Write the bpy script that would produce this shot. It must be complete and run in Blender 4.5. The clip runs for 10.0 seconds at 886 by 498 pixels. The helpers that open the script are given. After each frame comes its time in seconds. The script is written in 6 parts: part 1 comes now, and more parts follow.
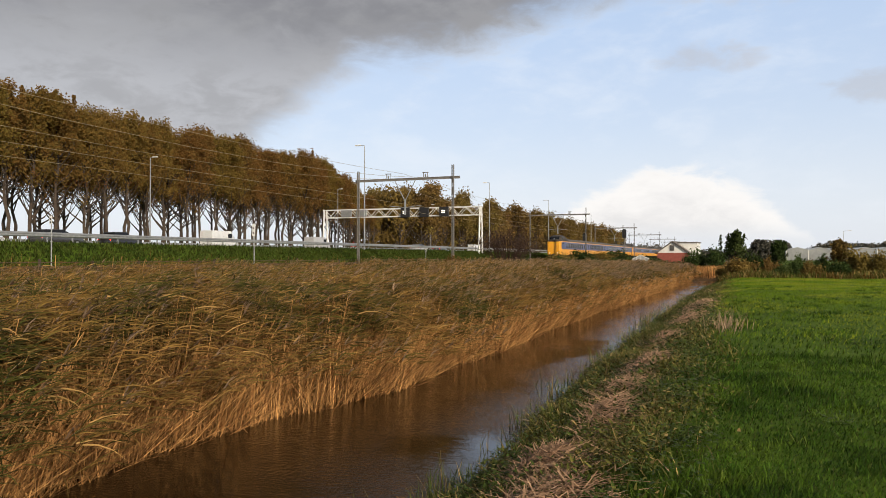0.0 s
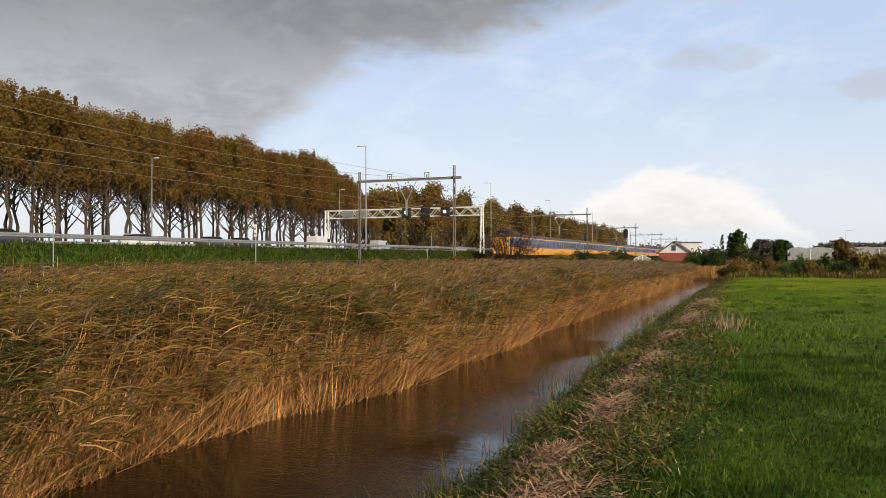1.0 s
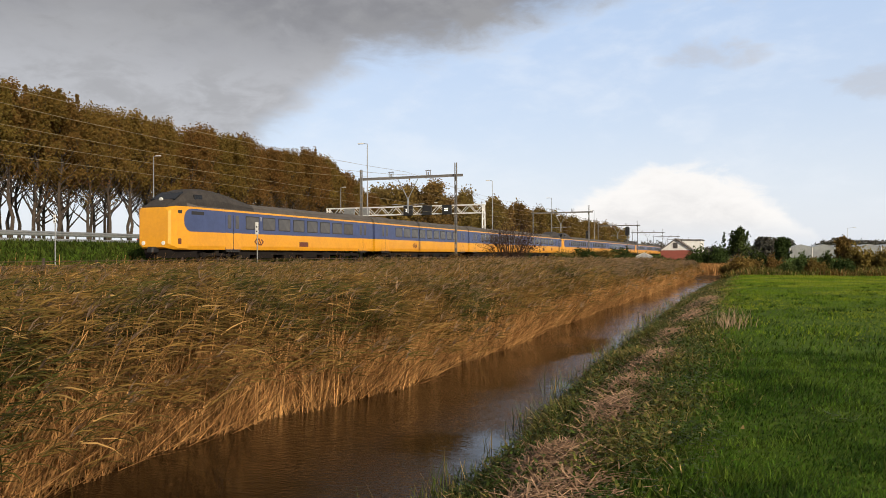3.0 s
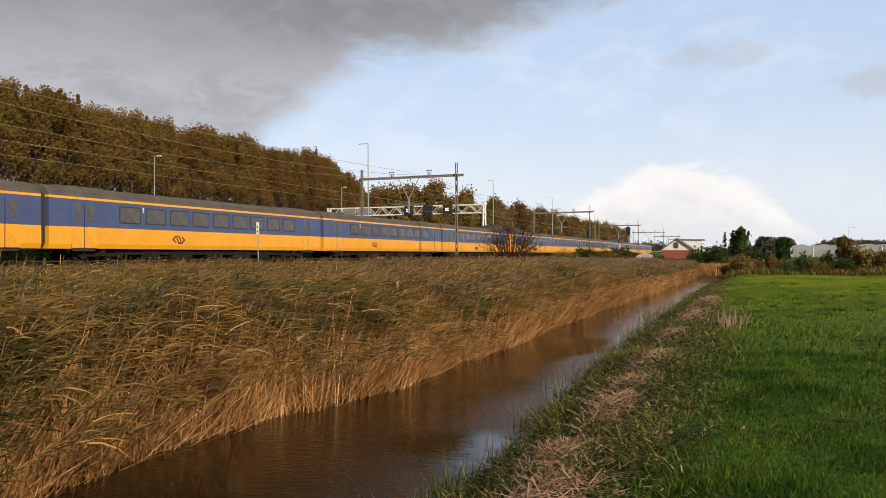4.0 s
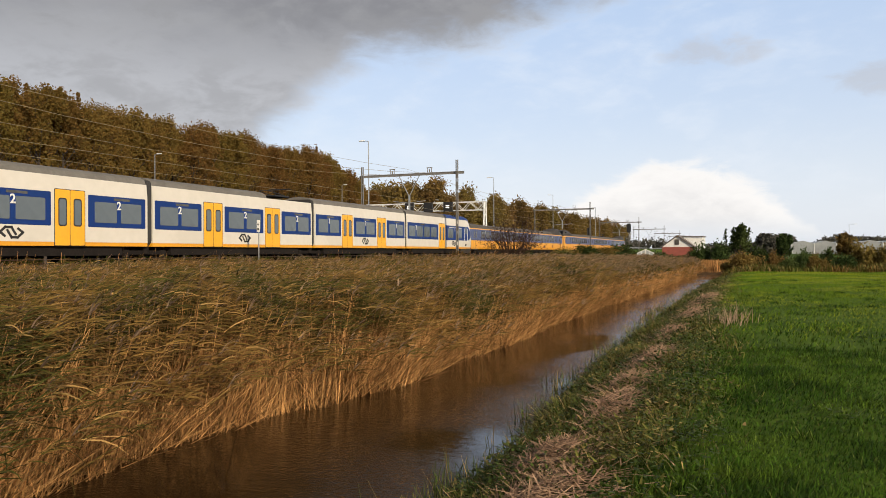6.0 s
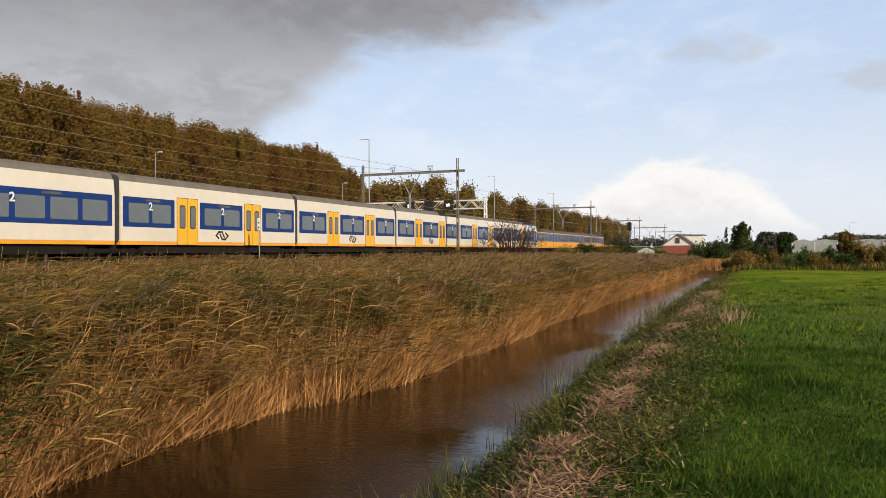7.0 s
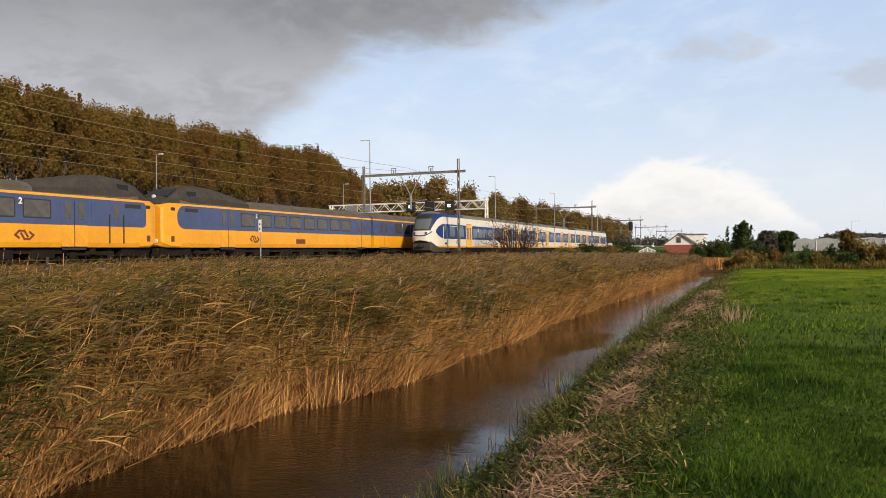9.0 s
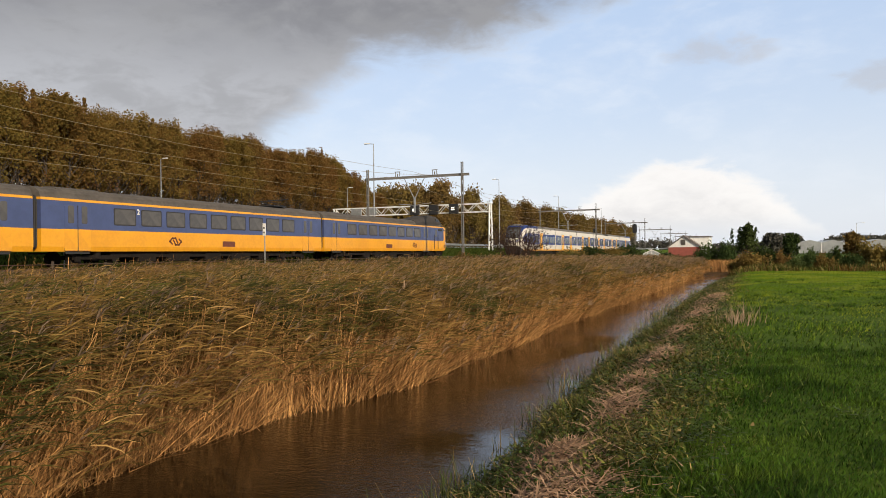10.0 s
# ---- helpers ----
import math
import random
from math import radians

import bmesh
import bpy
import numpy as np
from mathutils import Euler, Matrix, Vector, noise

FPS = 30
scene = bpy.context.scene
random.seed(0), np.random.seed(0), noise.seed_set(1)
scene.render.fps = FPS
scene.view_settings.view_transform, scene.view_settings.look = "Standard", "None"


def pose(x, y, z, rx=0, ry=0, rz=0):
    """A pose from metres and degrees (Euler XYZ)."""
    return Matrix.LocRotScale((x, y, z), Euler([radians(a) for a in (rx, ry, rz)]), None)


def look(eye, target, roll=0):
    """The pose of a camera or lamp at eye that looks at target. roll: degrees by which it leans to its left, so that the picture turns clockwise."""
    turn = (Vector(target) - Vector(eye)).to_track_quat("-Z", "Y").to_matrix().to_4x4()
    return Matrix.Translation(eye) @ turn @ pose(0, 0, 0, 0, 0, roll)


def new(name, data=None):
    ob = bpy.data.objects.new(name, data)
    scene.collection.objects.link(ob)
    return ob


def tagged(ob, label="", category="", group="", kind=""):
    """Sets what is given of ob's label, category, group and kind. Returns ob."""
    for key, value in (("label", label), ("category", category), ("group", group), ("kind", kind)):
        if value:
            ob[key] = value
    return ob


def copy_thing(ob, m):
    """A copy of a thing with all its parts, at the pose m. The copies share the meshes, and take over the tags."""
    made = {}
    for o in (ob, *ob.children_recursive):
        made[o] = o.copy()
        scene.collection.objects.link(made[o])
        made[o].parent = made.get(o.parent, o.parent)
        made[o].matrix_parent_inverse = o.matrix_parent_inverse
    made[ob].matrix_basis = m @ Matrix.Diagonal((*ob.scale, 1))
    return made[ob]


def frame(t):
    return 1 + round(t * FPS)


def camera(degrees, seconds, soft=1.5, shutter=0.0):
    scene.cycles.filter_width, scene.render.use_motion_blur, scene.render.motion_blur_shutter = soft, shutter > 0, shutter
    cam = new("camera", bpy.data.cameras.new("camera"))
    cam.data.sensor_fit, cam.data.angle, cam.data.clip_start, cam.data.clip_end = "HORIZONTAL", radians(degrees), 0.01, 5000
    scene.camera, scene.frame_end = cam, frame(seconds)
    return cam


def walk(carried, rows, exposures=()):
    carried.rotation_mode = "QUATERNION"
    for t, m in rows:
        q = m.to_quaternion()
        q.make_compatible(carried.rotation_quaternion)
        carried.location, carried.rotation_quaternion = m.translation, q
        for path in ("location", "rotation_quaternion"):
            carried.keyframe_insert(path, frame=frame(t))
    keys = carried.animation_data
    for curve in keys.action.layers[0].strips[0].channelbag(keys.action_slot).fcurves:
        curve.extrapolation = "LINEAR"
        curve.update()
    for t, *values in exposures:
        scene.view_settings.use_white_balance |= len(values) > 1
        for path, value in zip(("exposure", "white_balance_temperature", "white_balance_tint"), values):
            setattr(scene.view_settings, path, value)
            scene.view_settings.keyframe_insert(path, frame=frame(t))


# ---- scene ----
# ---- camera ----
cam = camera(61.54, 10.0, soft=0.7, shutter=0.0)
EYE = (0.0, 0.0, 1.6)
HEADINGS = [  # seconds, yaw to the left of the track, pitch, roll
    (0.0, 21.663, 0.609, 0.0), (0.5, 21.731, 0.600, -0.12), (1.0, 21.777, 0.635, -0.11), (1.5, 21.846, 0.615, -0.135),
    (2.0, 21.878, 0.518, -0.165), (2.5, 21.875, 0.467, -0.15), (4.0, 21.956, 0.454, -0.155), (4.5, 21.977, 0.451, -0.176),
    (5.0, 21.995, 0.440, -0.19), (5.5, 21.99, 0.348, -0.27), (7.0, 22.048, 0.121, -0.25), (7.5, 22.057, 0.097, -0.314),
    (8.0, 22.054, 0.106, -0.36), (8.5, 22.073, 0.125, -0.49), (9.0, 22.139, 0.16, -0.545), (9.5, 22.285, 0.201, -0.637),
    (10.0, 22.444, 0.405, -0.709)]


def heading(yaw, pitch, roll):
    a, b = radians(yaw), radians(pitch)
    way = Vector((-math.sin(a) * math.cos(b), math.cos(a) * math.cos(b), math.sin(b)))
    return look(EYE, Vector(EYE) + way * 10, roll)


walk(cam, [(t, heading(y, p, r)) for t, y, p, r in HEADINGS])

# ---- world, sun, exposure ----
SUN_AZ, SUN_EL = 128.0, 24.0      # degrees clockwise from the track's far end, and above the horizon
scene.view_settings.exposure = 0.0


def node(nt, kind, **values):
    n = nt.nodes.new(kind)
    for k, v in values.items():
        if k == "op":
            n.operation = v
        elif k == "clamp":
            n.use_clamp = v
        else:
            n.inputs[int(k[1:]) if k[0] == "i" and k[1:].isdigit() else k].default_value = v
    return n


def calc(nt, op, a, b=None, c=None, clamp=False):
    n = nt.nodes.new("ShaderNodeMath")
    n.operation, n.use_clamp = op, clamp
    for i, v in enumerate((a, b, c)):
        if v is None:
            continue
        if isinstance(v, (int, float)):
            n.inputs[i].default_value = v
        else:
            nt.links.new(v, n.inputs[i])
    return n.outputs[0]


def blend(nt, fac, a, b, mode="MIX"):
    n = nt.nodes.new("ShaderNodeMix")
    n.data_type, n.blend_type, n.clamp_factor = "RGBA", mode, True
    for i, v in ((0, fac), (6, a), (7, b)):
        if isinstance(v, (int, float)):
            n.inputs[i].default_value = v
        elif isinstance(v, tuple):
            n.inputs[i].default_value = (*v[:3], 1)
        else:
            nt.links.new(v, n.inputs[i])
    return n.outputs[2]


def span(nt, v, lo, hi):
    n = nt.nodes.new("ShaderNodeMapRange")
    n.interpolation_type = "SMOOTHSTEP"
    nt.links.new(v, n.inputs[0])
    n.inputs[1].default_value, n.inputs[2].default_value = lo, hi
    return n.outputs[0]


def noise_tex(nt, vec, scale, detail=4, rough=0.55, dist=0.0):
    n = nt.nodes.new("ShaderNodeTexNoise")
    n.inputs["Scale"].default_value, n.inputs["Detail"].default_value = scale, detail
    n.inputs["Roughness"].default_value, n.inputs["Distortion"].default_value = rough, dist
    if vec is not None:
        nt.links.new(vec, n.inputs["Vector"])
    return n.outputs[0]


def build_world():
    w = bpy.data.worlds.new("sky")
    scene.world = w
    w.use_nodes = True
    nt = w.node_tree
    nt.nodes.clear()
    sky = nt.nodes.new("ShaderNodeTexSky")
    sky.sky_type, sky.sun_disc = "NISHITA", False
    sky.sun_elevation, sky.sun_rotation = radians(SUN_EL), radians(SUN_AZ)
    sky.air_density, sky.dust_density, sky.ozone_density = 1.0, 1.5, 1.5
    tc = nt.nodes.new("ShaderNodeTexCoord").outputs["Generated"]
    sep = nt.nodes.new("ShaderNodeSeparateXYZ")
    nt.links.new(tc, sep.inputs[0])
    x, y, z = sep.outputs
    el = calc(nt, "MULTIPLY", calc(nt, "ARCSINE", z), 57.2958)
    az = calc(nt, "MULTIPLY", calc(nt, "ARCTAN2", x, y), 57.2958)
    # clouds in a flattened space, so that they shrink towards the horizon
    comb = nt.nodes.new("ShaderNodeCombineXYZ")
    nt.links.new(calc(nt, "MULTIPLY", az, 0.06), comb.inputs[0])
    nt.links.new(calc(nt, "MULTIPLY", el, 0.13), comb.inputs[1])
    flat = comb.outputs[0]
    n1 = noise_tex(nt, flat, 1.6, 6, 0.55, 0.4)
    n2 = noise_tex(nt, flat, 4.5, 6, 0.6, 0.3)
    n1c, n2c = calc(nt, "SUBTRACT", n1, 0.5), calc(nt, "SUBTRACT", n2, 0.5)
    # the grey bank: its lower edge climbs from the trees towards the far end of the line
    edge = calc(nt, "MULTIPLY_ADD", span(nt, az, -41, -27), 9.0, 5.0)
    edge = calc(nt, "ADD", edge, calc(nt, "MULTIPLY", span(nt, az, -29, -4), 5.2))
    over = calc(nt, "SUBTRACT", el, edge)
    over = calc(nt, "ADD", over, calc(nt, "MULTIPLY", n1c, 6.0))
    over = calc(nt, "ADD", over, calc(nt, "MULTIPLY", n2c, 4.0))
    bank = span(nt, over, -1.2, 2.6)
    deep = span(nt, calc(nt, "ADD", el, calc(nt, "MULTIPLY", n2c, 9.0)), 12.5, 18.5)
    left = span(nt, az, 2, -9)
    # thin veil and small wisps in the blue part
    veil = span(nt, calc(nt, "ADD", n1, calc(nt, "MULTIPLY", n2c, 0.5)), 0.42, 0.75)
    low = span(nt, el, 11, 1)
    # the white cumulus above the far end of the line
    da = calc(nt, "ADD", az, 4.8)
    top = calc(nt, "SUBTRACT", 6.5, calc(nt, "MULTIPLY", calc(nt, "MULTIPLY", da, da), 0.055))
    puff = calc(nt, "ADD", calc(nt, "SUBTRACT", top, el), calc(nt, "MULTIPLY", n2c, 4.0))
    cumulus = calc(nt, "MULTIPLY", span(nt, puff, -0.5, 0.9), span(nt, el, 0.2, 3.0))
    def wisp(a0, e0, wa, we):
        da, de = calc(nt, "MULTIPLY", calc(nt, "SUBTRACT", az, a0), 1 / wa), calc(nt, "MULTIPLY", calc(nt, "SUBTRACT", el, e0), 1 / we)
        r = calc(nt, "ADD", calc(nt, "MULTIPLY", da, da), calc(nt, "MULTIPLY", de, de))
        return span(nt, calc(nt, "ADD", r, calc(nt, "MULTIPLY", n2c, -4.5)), 1.5, 0.0)
    grey_r = calc(nt, "MAXIMUM", calc(nt, "MAXIMUM", wisp(-1.8, 14.2, 3.2, 1.1), wisp(8.6, 11.3, 3.5, 1.1)), calc(nt, "MULTIPLY", wisp(5.0, 20.0, 11.0, 2.6), 0.7))
    col = blend(nt, 1.0, sky.outputs[0], (0.125, 0.120, 0.125), "MULTIPLY")
    pale = blend(nt, span(nt, el, 22, 4), (0.56, 0.71, 0.95), (0.72, 0.80, 0.92))
    col = blend(nt, 0.72, col, pale)
    col = blend(nt, calc(nt, "MULTIPLY", veil, 0.38), col, (0.80, 0.85, 0.92))
    col = blend(nt, calc(nt, "MULTIPLY", low, 0.45), col, (0.84, 0.85, 0.88))
    white = blend(nt, span(nt, calc(nt, "ADD", puff, calc(nt, "MULTIPLY", n2c, 5.0)), 0.2, 5.5), (0.93, 0.905, 0.88), (0.76, 0.745, 0.74))
    col = blend(nt, calc(nt, "MULTIPLY", cumulus, 0.97), col, white)
    col = blend(nt, calc(nt, "MULTIPLY", grey_r, 0.55), col, (0.50, 0.51, 0.55))
    grey_dark = blend(nt, span(nt, calc(nt, "ADD", n1, calc(nt, "MULTIPLY", n2c, 0.6)), 0.36, 0.64), (0.23, 0.225, 0.235), (0.30, 0.297, 0.305))
    grey_light = blend(nt, span(nt, n2, 0.35, 0.65), (0.385, 0.385, 0.40), (0.47, 0.475, 0.50))
    grey = blend(nt, calc(nt, "MULTIPLY", deep, left), grey_light, grey_dark)
    # sky above the view darkened to cut the fill light
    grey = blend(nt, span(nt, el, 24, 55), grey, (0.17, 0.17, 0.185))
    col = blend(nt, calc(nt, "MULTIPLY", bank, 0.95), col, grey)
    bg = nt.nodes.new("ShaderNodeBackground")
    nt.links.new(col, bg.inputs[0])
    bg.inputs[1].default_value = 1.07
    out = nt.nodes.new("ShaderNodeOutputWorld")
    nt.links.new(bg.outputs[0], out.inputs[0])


build_world()
sun_data = bpy.data.lights.new("sun", "SUN")
sun_data.energy, sun_data.angle, sun_data.color = 4.7, radians(1.5), (1.0, 0.85, 0.64)
sun = new("sun", sun_data)
_a, _e = radians(SUN_AZ), radians(SUN_EL)
SUN_WAY = Vector((math.sin(_a) * math.cos(_e), math.cos(_a) * math.cos(_e), math.sin(_e)))
sun.matrix_world = look(SUN_WAY * 200, (0, 0, 0))

# ---- materials ----


def material(name, color, rough=0.6, metal=0.0, color2=None, scale=4.0, fine=40.0, bump=0.0, bump_scale=60.0, island=0.0,
             obj=0.0, trans=0.0, spec=0.5, coords="Object", alt=None, alt_amount=0.5, coat=0.0, patch=None, patch_scale=0.2):
    """Procedural surface: two tones at a coarse and a fine scale, relief, and a shift of tone from piece to piece."""
    m = bpy.data.materials.new(name)
    m.use_nodes = True
    nt = m.node_tree
    bsdf = nt.nodes["Principled BSDF"]
    vec = nt.nodes.new("ShaderNodeTexCoord").outputs[coords]
    color2 = color2 or tuple(c * 0.7 for c in color)
    a = noise_tex(nt, vec, scale, 5, 0.6)
    b = noise_tex(nt, vec, fine, 3, 0.6)
    mix = calc(nt, "ADD", calc(nt, "MULTIPLY", a, 0.65), calc(nt, "MULTIPLY", b, 0.35))
    col = blend(nt, span(nt, mix, 0.36, 0.64), color, color2)
    if patch:
        col = blend(nt, span(nt, noise_tex(nt, vec, patch_scale, 4, 0.6, 0.5), 0.43, 0.56), col, patch)
    if island:
        rnd = nt.nodes.new("ShaderNodeNewGeometry").outputs["Random Per Island"]
        if alt:
            col = blend(nt, calc(nt, "MULTIPLY", span(nt, rnd, 1 - alt_amount - 0.1, 1 - alt_amount + 0.1), 0.9), col, alt)
        jitter = calc(nt, "MULTIPLY_ADD", calc(nt, "FRACT", calc(nt, "MULTIPLY", rnd, 7.31)), island, 1 - island * 0.5)
        hsv = nt.nodes.new("ShaderNodeHueSaturation")
        nt.links.new(col, hsv.inputs["Color"])
        nt.links.new(jitter, hsv.inputs["Value"])
        col = hsv.outputs[0]
    if obj:
        rnd = nt.nodes.new("ShaderNodeObjectInfo").outputs["Random"]
        hsv = nt.nodes.new("ShaderNodeHueSaturation")
        nt.links.new(col, hsv.inputs["Color"])
        nt.links.new(calc(nt, "MULTIPLY_ADD", rnd, obj, 1 - obj * 0.5), hsv.inputs["Value"])
        nt.links.new(calc(nt, "MULTIPLY_ADD", calc(nt, "FRACT", calc(nt, "MULTIPLY", rnd, 9.7)), 0.03, 0.485), hsv.inputs["Hue"])
        col = hsv.outputs[0]
    nt.links.new(col, bsdf.inputs["Base Color"])
    nt.links.new(calc(nt, "MULTIPLY_ADD", b, 0.25, max(0.02, rough - 0.12), clamp=True), bsdf.inputs["Roughness"])
    bsdf.inputs["Metallic"].default_value = metal
    bsdf.inputs["Specular IOR Level"].default_value = spec
    bsdf.inputs["Coat Weight"].default_value = coat
    if bump:
        bn = nt.nodes.new("ShaderNodeBump")
        bn.inputs["Strength"].default_value = bump
        bn.inputs["Distance"].default_value = 0.02
        nt.links.new(noise_tex(nt, vec, bump_scale, 4, 0.65), bn.inputs["Height"])
        nt.links.new(bn.outputs[0], bsdf.inputs["Normal"])
    if trans:
        tr = nt.nodes.new("ShaderNodeBsdfTranslucent")
        nt.links.new(col, tr.inputs[0])
        mx = nt.nodes.new("ShaderNodeMixShader")
        mx.inputs[0].default_value = trans
        nt.links.new(bsdf.outputs[0], mx.inputs[1])
        nt.links.new(tr.outputs[0], mx.inputs[2])
        nt.links.new(mx.outputs[0], nt.nodes["Material Output"].inputs[0])
    return m


def glow(name, color, strength):
    m = bpy.data.materials.new(name)
    m.use_nodes = True
    b = m.node_tree.nodes["Principled BSDF"]
    b.inputs["Base Color"].default_value = (*color, 1)
    b.inputs["Emission Color"].default_value = (*color, 1)
    b.inputs["Emission Strength"].default_value = strength
    return m


def add_mud(m):
    """Brown mud where the reeds grow and down the ditch sides."""
    nt = m.node_tree
    bsdf = nt.nodes["Principled BSDF"]
    col = bsdf.inputs["Base Color"].links[0].from_socket
    vec = nt.nodes.new("ShaderNodeTexCoord").outputs["Object"]
    sep = nt.nodes.new("ShaderNodeSeparateXYZ")
    nt.links.new(vec, sep.inputs[0])
    x = calc(nt, "ADD", sep.outputs[0], calc(nt, "MULTIPLY", noise_tex(nt, vec, 1.5), 0.8))
    wet = calc(nt, "MULTIPLY", span(nt, x, -27.5, -25.5), span(nt, x, -0.9, -1.6))
    mud = blend(nt, noise_tex(nt, vec, 6.0), (0.05, 0.032, 0.018), (0.10, 0.062, 0.032))
    nt.links.new(blend(nt, wet, col, mud), bsdf.inputs["Base Color"])


def water_material():
    m = material("canal_water", (0.023, 0.0130, 0.0048), 0.14, color2=(0.018, 0.0100, 0.0036), scale=0.3, fine=2.0, spec=0.58)
    nt = m.node_tree
    bsdf = nt.nodes["Principled BSDF"]
    vec = nt.nodes.new("ShaderNodeTexCoord").outputs["Object"]
    mp = nt.nodes.new("ShaderNodeMapping")
    mp.inputs["Rotation"].default_value = (0, 0, radians(25))
    mp.inputs["Scale"].default_value = (1.0, 2.6, 1.0)
    nt.links.new(vec, mp.inputs[0])
    big = noise_tex(nt, mp.outputs[0], 2.6, 3, 0.6, 0.6)
    small = noise_tex(nt, mp.outputs[0], 12.0, 2, 0.6, 0.3)
    patch = span(nt, noise_tex(nt, vec, 0.35, 3, 0.5), 0.35, 0.65)
    h = calc(nt, "ADD", calc(nt, "MULTIPLY", big, 0.28), calc(nt, "MULTIPLY", calc(nt, "MULTIPLY", small, patch), 1.0))
    bn = nt.nodes.new("ShaderNodeBump")
    bn.inputs["Strength"].default_value, bn.inputs["Distance"].default_value = 0.6, 0.020
    nt.links.new(h, bn.inputs["Height"])
    nt.links.new(bn.outputs[0], bsdf.inputs["Normal"])
    for l in list(bsdf.inputs["Roughness"].links):
        nt.links.remove(l)
    bsdf.inputs["Roughness"].default_value = 0.03
    bsdf.inputs["IOR"].default_value = 1.33
    return m


